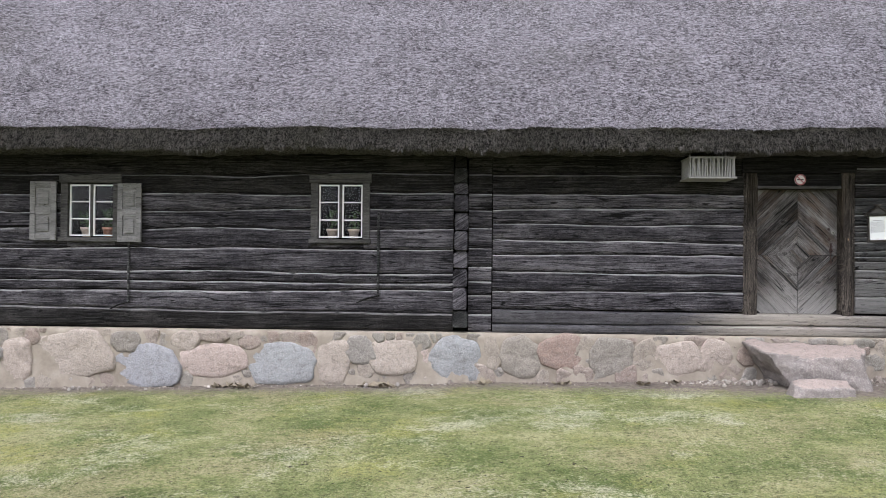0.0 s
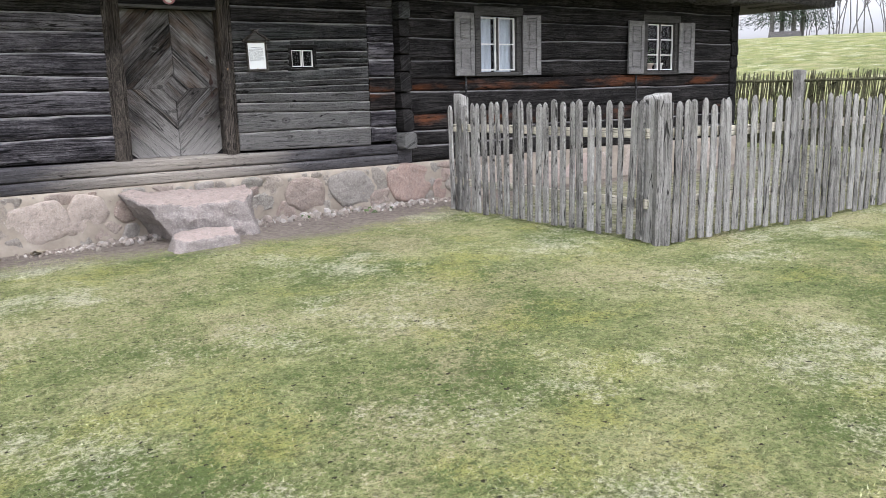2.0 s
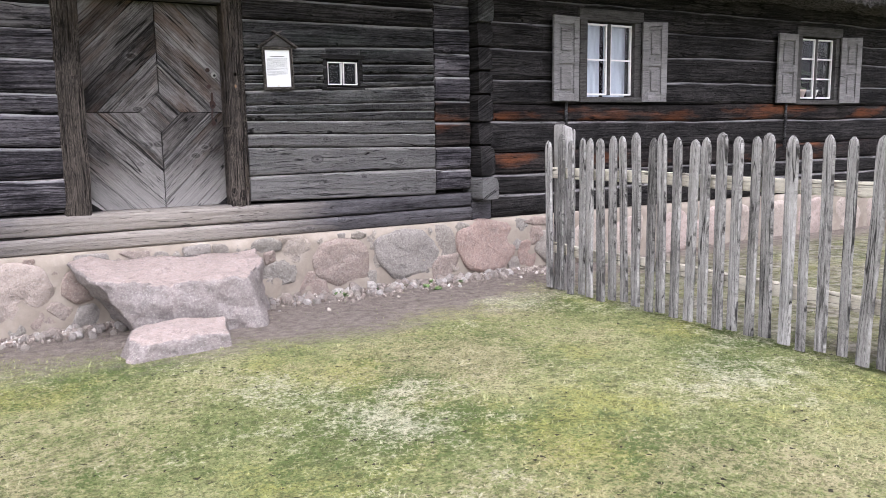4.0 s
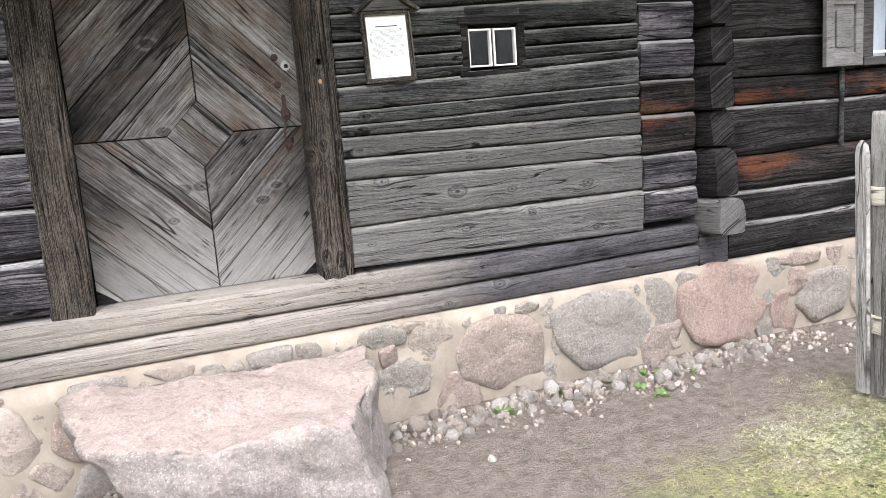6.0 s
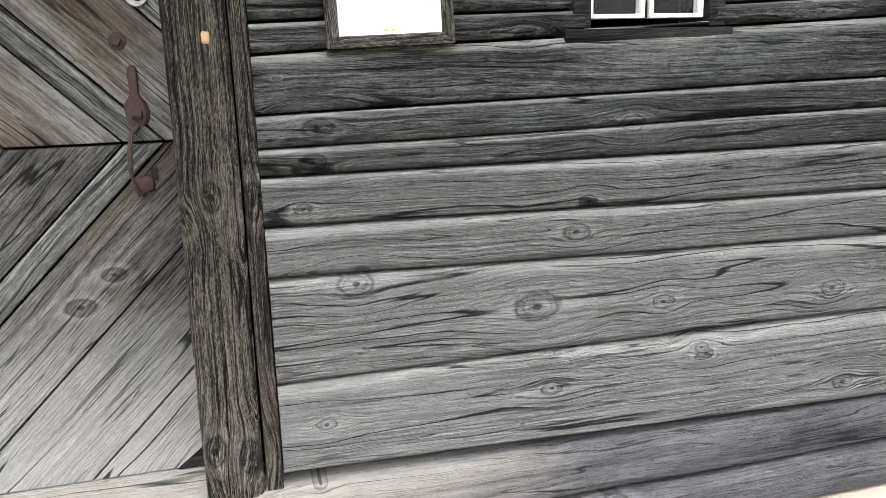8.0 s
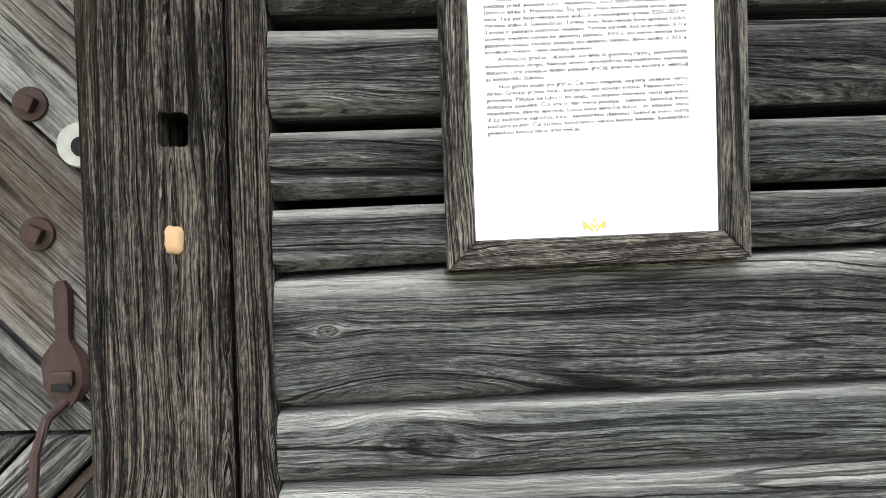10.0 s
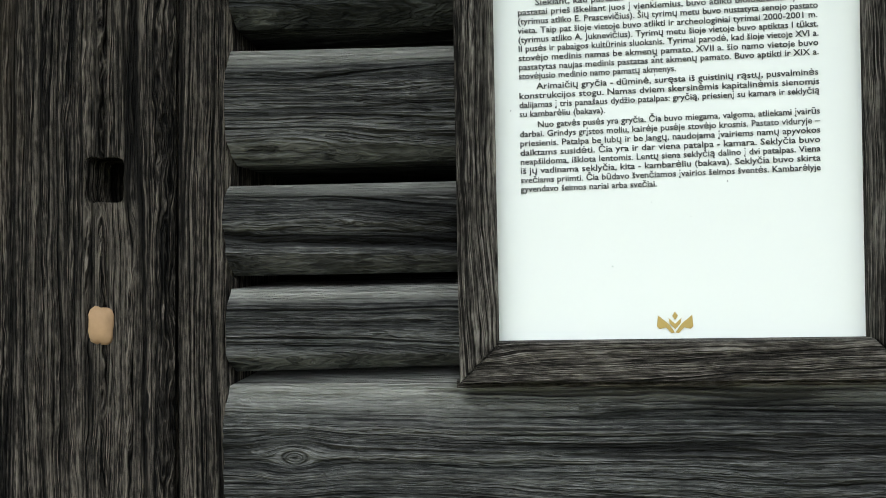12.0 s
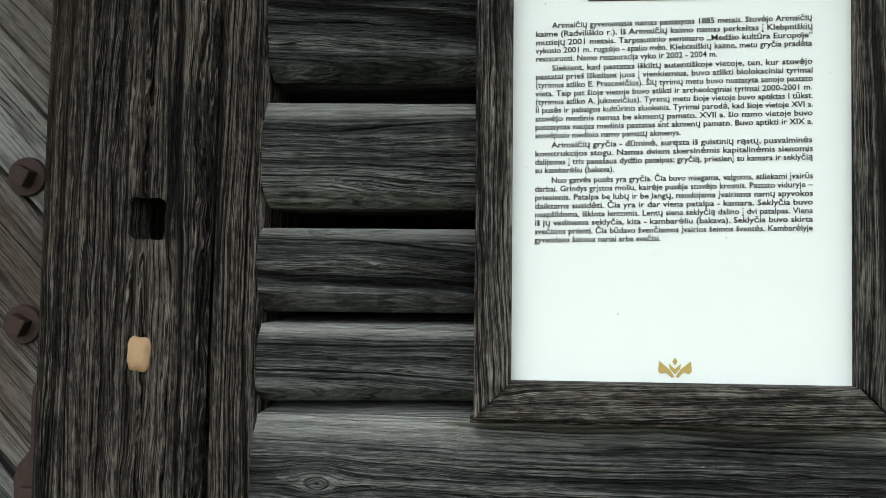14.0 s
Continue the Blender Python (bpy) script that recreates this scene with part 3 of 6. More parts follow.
def build_slope():
    verts, faces = [], []
    nx, ns = 330, 70
    for j in range(ns + 1):
        s = (j / ns) ** 1.5
        a, b = roof_ends(s)
        for i in range(nx + 1):
            verts.append(roof_front(lerp(a, b, i / nx), s))
    for j in range(ns):
        for i in range(nx):
            k = j * (nx + 1) + i
            faces.append((k, k + 1, k + nx + 2, k + nx + 1))
    slope = part_py("front_slope", verts, faces, M_THATCH, roof, shade=True)
    # back slope and hipped ends close the roof
    a1, b1 = roof_ends(1.0)
    by = 2 * RIDGE_Y - EAVE_Y
    v = [(ROOF_X0, by, EAVE_Z), (ROOF_X1, by, EAVE_Z), (b1, RIDGE_Y, RIDGE_Z - 0.02), (a1, RIDGE_Y, RIDGE_Z - 0.02),
         (ROOF_X0, by, EAVE_Z - 0.3), (ROOF_X1, by, EAVE_Z - 0.3)]
    part_py("back_slope", v, [(1, 0, 3, 2), (0, 1, 5, 4)], M_THATCH, roof)
    for name, xe, fe in (("hip_end", ROOF_X1, 1), ("hip_end", ROOF_X0, 0)):
        e = roof_ends
        vv, ff = [], []
        ss = [0, 0.12, 0.3, 0.5, 0.75, 1.0]
        for s in ss:
            p = roof_front(e(s)[fe], s)
            vv += [p, (p.x, 2 * RIDGE_Y - p.y, p.z)]
        for j in range(len(ss) - 1):
            ff.append((2 * j, 2 * j + 1, 2 * j + 3, 2 * j + 2) if fe else (2 * j + 1, 2 * j, 2 * j + 2, 2 * j + 3))
        part_py(name, vv, ff, M_THATCH, roof)
    return slope


front_slope = build_slope()


def eave_face(x, f):
    """The cut edge of the thatch below the front slope: f from 0 at the top to 1 at its back under the eave."""
    p = roof_front(x, 0.0)
    r = 0.035 * nz(x * 4, f * 4, 7.0) + 0.03 * nz(x * 13, f * 9, 2.0) + 0.015 * nz(x * 33, f * 20, 4.0)
    y = EAVE_Y + (0.02 + 0.10 * f if f < 0.5 else 0.07 + (f - 0.5) * 1.9) + r * 0.5
    z = p.z - (0.46 * f if f < 0.5 else 0.23 + (f - 0.5) * 0.02) + r
    return Vector((x, y, z)) if f > 0 else p


def build_eave():
    verts, faces = [], []
    nx = 420
    fs = [0, 0.08, 0.18, 0.28, 0.38, 0.48, 0.55, 0.75, 1.0]
    for f in fs:
        for i in range(nx + 1):
            verts.append(eave_face(lerp(ROOF_X0, ROOF_X1, i / nx), f))
    for j in range(len(fs) - 1):
        for i in range(nx):
            k = j * (nx + 1) + i
            faces.append((k + nx + 1, k + nx + 2, k + 1, k))
    eave = part_py("eave_edge", verts, faces, M_EAVE_SHADED, roof, "dark ragged cut edge of the thatch", shade=True)
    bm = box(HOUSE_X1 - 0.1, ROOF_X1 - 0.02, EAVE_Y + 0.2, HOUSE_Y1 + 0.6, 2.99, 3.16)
    part("end_soffit", bm, M_EAVE_SHADED, roof)
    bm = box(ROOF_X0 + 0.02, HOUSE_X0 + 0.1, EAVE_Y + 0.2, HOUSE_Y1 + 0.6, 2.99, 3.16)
    part("end_soffit", bm, M_EAVE_SHADED, roof)
    return eave


eave_edge = build_eave()


def build_reeds():
    rng = random.Random(5)
    up = Vector((0, RIDGE_Y - EAVE_Y, RIDGE_Z - EAVE_Z)).normalized()
    out = Vector((0, -up.z, up.y))
    verts, faces = [], []
    for i in range(150000):
        x = rng.uniform(-7.0, ROOF_X1 - 0.1)
        s = rng.random() ** 1.5 * 0.62
        p = roof_front(x, s)
        ln = rng.uniform(0.02, 0.065)
        d = (-up + out * rng.uniform(0.1, 0.9) + Vector((rng.gauss(0, 0.75), 0, 0))).normalized()
        w = rng.uniform(0.0022, 0.0065)
        q = p + out * rng.uniform(0.0, 0.02)
        k = len(verts)
        e = q + d * ln
        verts += [q + Vector((-w, 0, 0)), q + Vector((w, 0, 0)), e + Vector((w * 0.6, 0, 0)), e + Vector((-w * 0.6, 0, 0))]
        faces.append((k, k + 1, k + 2, k + 3))
    # long stray stalks
    for i in range(240):
        x = rng.uniform(-7.0, ROOF_X1 - 0.3)
        p = roof_front(x, rng.random() ** 1.3 * 0.6) + out * 0.02
        d = (up * rng.uniform(-1, 0.6) + Vector((rng.uniform(-1, 1), 0, 0)) + out * 0.1).normalized()
        ln = rng.uniform(0.1, 0.35)
        side = d.cross(out).normalized() * 0.003
        e = p + d * ln + out * 0.01
        k = len(verts)
        verts += [p - side, p + side, e + side, e - side]
        faces.append((k, k + 1, k + 2, k + 3))
    ob = part_py("reed_stalks", verts, faces, M_REED, front_slope)
    ob["kind"] = "stuff"
    verts, faces = [], []
    for i in range(34000):
        x = rng.uniform(-7.0, ROOF_X1 - 0.05)
        f = rng.uniform(0.0, 0.52)
        p = eave_face(x, f)
        ln = rng.uniform(0.015, 0.075)
        d = Vector((rng.gauss(0, 0.3), rng.uniform(-0.9, 0.0), -rng.uniform(0.5, 1.0))).normalized()
        w = rng.uniform(0.0015, 0.004)
        e = p + d * ln
        k = len(verts)
        verts += [p + Vector((-w, 0, 0)), p + Vector((w, 0, 0)), e + Vector((w * 0.5, 0, 0)), e + Vector((-w * 0.5, 0, 0))]
        faces.append((k, k + 1, k + 2, k + 3))
    ob = part_py("reed_ends", verts, faces, M_EAVE_SHADED, eave_edge)
    ob["kind"] = "stuff"


build_reeds()

# ---- log wall ----
wall_front = empty("wall_front", "dark weathered horizontal log wall of an old farmhouse", "log wall", kind="structure")


def seam(z0, z1, x0, x1, seed, amp):
    def at(x):
        return lerp(z0, z1, (x - x0) / (x1 - x0)) + amp * nz(x * 0.7, seed * 3.7, 0.5) + amp * 0.35 * nz(x * 2.6, seed * 5.1, 1.5)
    return at


def log_piece(x0, x1, lo, hi, mat, seed, dx=0.09, face=0.0, gap=0.006, shoulder=0.035, clip=(-9, 9), n=9, label="", relief=0.004, parent=None, bulge=0.008, step=0.022, edge=True):
    """One hewn log: rounded upper shoulder, undercut lower edge, slightly uneven face."""
    cx = (x0 + x1) / 2
    nx = max(2, int((x1 - x0) / dx))
    prof = []
    for i in range(n + 1):
        f = i / n
        prof.append(f)
    verts, faces = [], []
    P = n + 3
    depth = 0.15
    for i in range(nx + 1):
        x = lerp(x0, x1, i / nx)
        zb, zt = max(lo(x) + gap, clip[0]), min(hi(x) - gap * 0.4, clip[1])
        hgt = max(zt - zb, 0.01)
        off = 0.012 * nz(x * 0.5, seed, 4.0)
        for f in prof:
            z = zb + f * hgt
            r_lo = max(0.0, 1 - f * hgt / 0.016)
            r_hi = max(0.0, 1 - (1 - f) * hgt / min(0.035, hgt * 0.4))
            y = face + off + 0.016 * r_lo ** 2 + shoulder * r_hi ** 2.2
            y -= bulge * math.sin(math.pi * f)
            y += step * (0.6 - f)
            y += relief * nz(x * 3.0, f * 5.0 * hgt / 0.2, seed * 1.3) + relief * 0.8 * nz(x * 1.4, f * 26 * hgt / 0.2, seed)
            if n > 30:
                y += 0.0016 * nz(x * 4, z * 260, seed) + 0.0016 * nz(x * 1.6, z * 95 + 0.8 * nz(x * 2, z * 9, 2), seed) + 0.003 * max(0.0, nz(x * 9, z * 30, seed + 5) - 0.25)
            verts.append((x - cx, y, z - 1.0))
        verts.append((x - cx, depth, zt - 1.0))
        verts.append((x - cx, depth, zb - 1.0))
    for i in range(nx):
        for k in range(P):
            a, b = i * P + k, i * P + (k + 1) % P
            faces.append((a, a + P, b + P, b))
    faces.append(tuple(range(P)))
    faces.append(tuple(nx * P + k for k in range(P))[::-1])
    ob = part_py("log", verts, faces, mat, parent or wall_front, label, Matrix.Translation((cx, 0, 1.0)), shade=False)
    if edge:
        # the upper edge is marked 1 and falls off downwards, for the lit, weathered band
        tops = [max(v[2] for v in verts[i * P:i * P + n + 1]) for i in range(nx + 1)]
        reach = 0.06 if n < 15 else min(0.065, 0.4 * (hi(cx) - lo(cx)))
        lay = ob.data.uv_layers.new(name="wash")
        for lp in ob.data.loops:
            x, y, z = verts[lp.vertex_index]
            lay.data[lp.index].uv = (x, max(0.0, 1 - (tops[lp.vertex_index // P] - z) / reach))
    return ob


def log_section(x0, x1, zs0, zs1, mats, holes=(), seed=0, amp=0.012, dx=0.09, n=9, gaps=None, flat=False, some=False):
    """A stretch of wall: the seams' heights at both ends, with holes (x0, x1, z0, z1) left open."""
    rows = len(zs0) - 1
    s = [seam(a, b, x0, x1, seed + i, 0.0 if i in (0, rows) else amp) for i, (a, b) in enumerate(zip(zs0, zs1))]
    for i in range(rows):
        mat = mats(i) if callable(mats) else mats
        zb, zt = min(zs0[i], zs1[i]), max(zs0[i + 1], zs1[i + 1])
        sh = 0.03 + 0.012 * ((i * 7 + seed) % 3)
        kw = dict(dx=dx, n=n, shoulder=sh, face=0.006 * (((i * 5 + seed) % 5) - 2), gap=(gaps or {}).get(i, 0.008))
        kw["shoulder"] = 0.02
        if some and i not in (0, 1, 3, 5, 6, 7, 8):
            kw["edge"] = False
        if flat:
            kw["shoulder"], kw["bulge"], kw["step"] = (0.014, 0.003, 0.017) if i < 6 else (0.014, 0.003, 0.010)
        cuts = [h for h in sorted(holes) if h[2] < s[i + 1]((h[0] + h[1]) / 2) - 0.012 and h[3] > s[i]((h[0] + h[1]) / 2) + 0.012]
        x = x0
        for h in cuts:
            log_piece(x, h[0], s[i], s[i + 1], mat, seed + i, **kw)
            if zb < h[2] - 0.03:
                log_piece(h[0], h[1], s[i], s[i + 1], mat, seed + i, clip=(-9, h[2]), **kw)
            if zt > h[3] + 0.03:
                log_piece(h[0], h[1], s[i], s[i + 1], mat, seed + i, clip=(h[3], 9), **kw)
            x = h[1]
        log_piece(x, x1, s[i], s[i + 1], mat, seed + i, **kw)


WIN = {"w1": (-4.66, -4.05, 1.88, 2.57), "w2": (-1.28, -0.70, 1.88, 2.58), "wa": (9.21, 9.86, 1.87, 2.60), "wb": (12.69, 13.37, 1.86, 2.60),
       "sw": (6.345, 6.625, 1.93, 2.125)}
HOLE = {k: (v[0] - 0.02, v[1] + 0.02, v[2] - 0.02, v[3] + 0.02) for k, v in WIN.items()}

zA0 = [0.68, 0.98, 1.12, 1.27, 1.46, 1.70, 1.98, 2.18, 2.42, 2.68, 3.0, 3.35]
zA1 = [0.66, 0.88, 1.21, 1.29, 1.42, 1.75, 1.995, 2.268, 2.47, 2.72, 3.0, 3.35]
# the top rows switch to the darker logs: eave shade held in colour
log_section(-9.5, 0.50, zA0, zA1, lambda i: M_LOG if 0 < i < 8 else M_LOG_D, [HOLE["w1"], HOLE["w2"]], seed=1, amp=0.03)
zA2 = [0.66, 0.90, 1.14, 1.32, 1.52, 1.76, 2.02, 2.25, 2.47, 2.72, 3.0, 3.35]
log_section(0.70, 1.0, zA2, zA2, lambda i: M_LOG if i < 8 else M_LOG_D, seed=21, amp=0.01, dx=0.05)
zB0 = [0.965, 1.19, 1.475, 1.68, 1.875, 2.065, 2.256, 2.46, 2.72, 3.0, 3.35]
zB1 = [0.955, 1.235, 1.44, 1.688, 1.84, 2.086, 2.289, 2.47, 2.72, 3.0, 3.35]
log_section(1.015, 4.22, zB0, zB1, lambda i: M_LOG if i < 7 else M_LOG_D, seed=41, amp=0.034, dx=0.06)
zC0 = [0.957, 1.175, 1.41, 1.518, 1.627, 1.688, 1.750, 1.866, 1.932, 2.0, 2.09, 2.22, 2.44, 2.62, 2.82, 3.05, 3.35]
zC1 = [0.922, 1.174, 1.376, 1.495, 1.622, 1.710, 1.787, 1.936, 1.975, 2.04, 2.13, 2.28, 2.46, 2.63, 2.82, 3.05, 3.35]
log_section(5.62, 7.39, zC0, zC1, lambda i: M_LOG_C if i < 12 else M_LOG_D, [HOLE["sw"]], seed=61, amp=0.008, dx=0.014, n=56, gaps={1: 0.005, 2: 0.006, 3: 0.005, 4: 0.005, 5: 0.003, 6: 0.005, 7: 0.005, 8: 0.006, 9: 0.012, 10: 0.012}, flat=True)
# the sill beams run through under the door
sill_mid = seam(0.782, 0.785, 1.0, 7.39, 81, 0.016)
sill_top = seam(0.962, 0.925, 1.0, 7.39, 82, 0.004)
log_piece(1.015, 7.78, lambda x: 0.655, sill_mid, M_SILL, 83, dx=0.04, n=12, face=-0.015, shoulder=0.02, label="washed-out sill beam", edge=False)
log_piece(1.015, 7.78, sill_mid, sill_top, M_SILL, 84, dx=0.04, n=12, face=-0.01, shoulder=0.02, label="washed-out sill beam", edge=False)
zS = [0.96, 1.16, 1.37, 1.60, 1.80, 2.02, 2.24, 2.46, 2.68, 2.9, 3.1, 3.35]
log_section(7.40, 7.78, zS, zS, lambda i: M_LOG_WARM if i in (2, 3) else M_LOG, seed=91, amp=0.01, dx=0.03, n=12)
zD = [0.655, 0.90, 1.08, 1.31, 1.60, 1.78, 2.02, 2.3, 2.55, 2.8, 3.05, 3.35]
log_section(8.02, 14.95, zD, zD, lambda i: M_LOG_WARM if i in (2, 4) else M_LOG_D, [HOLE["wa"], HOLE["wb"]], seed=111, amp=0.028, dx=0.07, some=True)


def log_ends(xc, w, zs, out, seed, mat, foot):
    """The hewn ends of a cross wall's logs, stacked, sticking out of the front; round-topped faces."""
    rng = random.Random(seed)
    for i in range(len(zs) - 1):
        o = out * rng.uniform(0.8, 1.08)
        ww = w * rng.uniform(0.92, 1.06)
        if i == 0:
            o, ww = out * foot, w * 1.12
        h = zs[i + 1] - zs[i] - 0.005
        n_, ny = 20, 6
        cx = xc + rng.uniform(-0.012, 0.012)
        verts, faces = [], []
        for j in range(ny + 1):
            f = j / ny
            y = lerp(-o, 0.15, f)
            shrink = 0.94 if j == 0 else 1.0
            for k in range(n_):
                a = 2 * math.pi * k / n_
                c, s_ = math.cos(a), math.sin(a)
                # nearly square below, rounder above
                e = 0.25 if s_ < 0 else 0.42
                x = math.copysign(abs(c) ** e, c) * ww / 2 * shrink
                z = math.copysign(abs(s_) ** (0.3 if s_ < 0 else 0.5), s_) * h / 2 * shrink
                x += 0.008 * nz(x * 14, z * 14, seed + i + y * 4)
                yy = y + (0.012 * nz(x * 11, z * 11, seed + i) + 0.10 * max(0.0, z / h) * (0.5 if i else 0.15) if j <= 1 else 0.0)
                verts.append((yy, -x, z))
        for j in range(ny):
            for k in range(n_):
                faces.append((j * n_ + k, (j + 1) * n_ + k, (j + 1) * n_ + (k + 1) % n_, j * n_ + (k + 1) % n_))
        faces.append(tuple(range(n_)))
        m = Matrix.Translation((cx, 0, (zs[i] + zs[i + 1]) / 2)) @ Matrix.Rotation(radians(90), 4, "Z")
        part_py("log_end", verts, faces, mat if i else M_LOG_C, wall_front, "" if i else "pale sawn log end", m)


log_ends(0.60, 0.18, [0.72, 0.95, 1.25, 1.49, 1.72, 1.98, 2.22, 2.45, 2.6], 0.15, 3, M_LOG, 0.8)
log_ends(0.60, 0.16, [2.6, 2.8, 3.0, 3.3], 0.1, 4, M_DARK, 1.0)
log_ends(7.885, 0.175, [0.855, 1.08, 1.38, 1.60, 1.86, 2.08, 2.3, 2.52], 0.14, 5, M_LOG_D, 1.35)
log_ends(7.90, 0.17, [2.52, 2.75, 3.0, 3.3], 0.12, 6, M_DARK, 1.0)
part("log", box(7.79, 8.01, -0.012, 0.15, 0.655, 0.855, 0.008), M_SILL, wall_front)
log_ends(15.03, 0.2, [0.66, 0.9, 1.15, 1.4, 1.62, 1.88, 2.1, 2.35, 2.6, 2.85, 3.1], 0.05, 7, M_DARK, 1.0)

# backing added inside the front wall against light through log gaps, openings left free
wall_backing = empty("wall_backing", "dark backing added behind the logs", "wall", kind="structure")


def wall_with_holes(parent, x0, x1, z0, z1, y0, y1, holes, mat):
    xs = sorted({x0, x1, *[h[0] for h in holes], *[h[1] for h in holes]})
    for a, b in zip(xs, xs[1:]):
        hs = [h for h in holes if h[0] < (a + b) / 2 < h[1]]
        if not hs:
            part("lining", box(a, b, y0, y1, z0, z1), mat, parent)
        for h in hs:
            part("lining", box(a, b, y0, y1, z0, h[2]), mat, parent)
            part("lining", box(a, b, y0, y1, h[3], z1), mat, parent)


wall_with_holes(wall_backing, HOUSE_X0, HOUSE_X1 - 0.1, 0.3, 3.3, 0.153, 0.26, list(HOLE.values()) + [(4.38, 5.50, 0.90, 2.58)], M_DARK)
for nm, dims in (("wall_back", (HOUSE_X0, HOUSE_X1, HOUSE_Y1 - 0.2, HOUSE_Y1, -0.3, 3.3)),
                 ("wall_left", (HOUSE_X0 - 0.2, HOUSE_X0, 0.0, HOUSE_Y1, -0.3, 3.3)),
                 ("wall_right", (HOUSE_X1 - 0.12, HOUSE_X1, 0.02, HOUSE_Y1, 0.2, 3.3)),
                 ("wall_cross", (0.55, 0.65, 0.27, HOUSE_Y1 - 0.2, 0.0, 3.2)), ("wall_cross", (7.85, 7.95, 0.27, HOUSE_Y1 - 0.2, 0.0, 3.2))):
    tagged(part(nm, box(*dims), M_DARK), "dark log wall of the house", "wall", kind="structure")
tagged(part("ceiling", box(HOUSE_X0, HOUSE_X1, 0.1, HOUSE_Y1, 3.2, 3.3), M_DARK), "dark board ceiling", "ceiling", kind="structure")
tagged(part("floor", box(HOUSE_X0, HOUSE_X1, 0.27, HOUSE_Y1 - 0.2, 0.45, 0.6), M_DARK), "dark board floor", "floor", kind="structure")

# ---- foundation ----
foundation = empty("foundation", "fieldstone foundation set in pale lime mortar", "stone foundation", kind="structure")


def mortar_bed():
    verts, faces = [], []
    x0, x1, nx, nzz = -9.6, 15.25, 500, 12
    for j in range(nzz + 3):
        for i in range(nx + 1):
            x = lerp(x0, x1, i / nx)
            if j <= nzz:
                f = j / nzz
                z = lerp(-0.35, 0.655 + 0.006 * nz(x * 2, 0, 3), f)
                y = -0.058 + 0.018 * nz(x * 3, z * 3, 1) + 0.010 * nz(x * 11, z * 11, 2) + 0.015 * f
            elif j == nzz + 1:
                y, z = 0.0, 0.66
            else:
                y, z = 0.25, 0.652
            verts.append((x, y, z))
    for j in range(nzz + 2):
        for i in range(nx):
            k = j * (nx + 1) + i
            faces.append((k, k + 1, k + nx + 2, k + nx + 1))
    part_py("mortar", verts, faces, M_MORTAR, foundation, "pale lime mortar", shade=True)


mortar_bed()


def rock(w, h, d, seed, sub=3, square=2.6, rough=0.09):
    """An uneven, rather boxy boulder of that width, height and depth about its middle."""
    bm = bmesh.new()
    bmesh.ops.create_icosphere(bm, subdivisions=sub, radius=1.0)
    off = seed * 7.31
    for v in bm.verts:
        c = v.co.copy()
        r = (abs(c.x) ** square + abs(c.z) ** square + abs(c.y) ** 2.2) ** (-1 / square)
        k = 1 + rough * 1.6 * nz(c.x * 1.3 + off, c.y * 1.3, c.z * 1.3) + rough * nz(c.x * 3 + off, c.y * 3, c.z * 3) + rough * 0.35 * nz(c.x * 8 + off, c.y * 8, c.z * 8)
        p = c * r * k
        v.co = Vector((p.x * w / 2, p.y * d / 2, p.z * h / 2))
    for f in bm.faces:
        f.smooth = True
    return bm


def poly_clip(poly, nx_, nz_, c):
    """Keeps the side of the line nx*x + nz*z <= c."""
    out = []
    for (ax, az), (bx, bz) in zip(poly, poly[1:] + poly[:1]):
        da, db = nx_ * ax + nz_ * az - c, nx_ * bx + nz_ * bz - c
        if da <= 0:
            out.append((ax, az))
        if da * db < 0:
            f = da / (da - db)
            out.append((ax + (bx - ax) * f, az + (bz - az) * f))
    return out


def cell_stone(poly, mat, seed, proud):
    """A boulder face filling a cell of the wall: rounded outline, domed and uneven front."""
    rng = random.Random(seed)
    for c in (0.13, 0.2):
        poly = [q for (ax, az), (bx, bz) in zip(poly, poly[1:] + poly[:1]) for q in ((lerp(ax, bx, c), lerp(az, bz, c)), (lerp(ax, bx, 1 - c), lerp(az, bz, 1 - c)))]
    cx, cz = sum(p[0] for p in poly) / len(poly), sum(p[1] for p in poly) / len(poly)
    size = max(max(p[0] for p in poly) - min(p[0] for p in poly), 0.05)
    pr = proud * min(1.0, 0.35 + size * 1.4)
    tilt_x, tilt_z = rng.uniform(-0.1, 0.1), rng.uniform(-0.12, 0.06)
    m = len(poly)
    rings = [(1.0, 0.09), (1.0, 0.02), (0.985, -0.45 * pr), (0.94, -0.8 * pr), (0.74, -0.98 * pr), (0.40, -1.04 * pr), (0.16, -1.0 * pr)]
    verts, faces = [], []
    for k, y in rings:
        for x, z in poly:
            dx, dz = (x - cx) * k, (z - cz) * k
            w = 1 + 0.10 * nz(x * 7 + seed, z * 7, 1.7) + 0.05 * nz(x * 19, z * 19, seed)
            yy = y
            if y < 0:
                yy += tilt_x * dx + tilt_z * dz + 0.022 * nz(dx * 5 + seed * 3, dz * 5, 0.3) + 0.010 * nz(dx * 14 + seed, dz * 14, 1.3) + 0.004 * nz(dx * 40, dz * 40, seed)
            verts.append((dx * w, yy, dz * w))
    verts.append((0, -pr + 0.02 * nz(seed * 3.0, 0, 0.3), 0))
    for r in range(len(rings) - 1):
        for i in range(m):
            j = (i + 1) % m
            faces.append((r * m + i, r * m + j, (r + 1) * m + j, (r + 1) * m + i))
    last = (len(rings) - 1) * m
    for i in range(m):
        faces.append((last + i, last + (i + 1) % m, len(verts) - 1))
    part_py("stone", verts, faces, mat, foundation, m=pose(cx, -0.03, cz), shade=True)


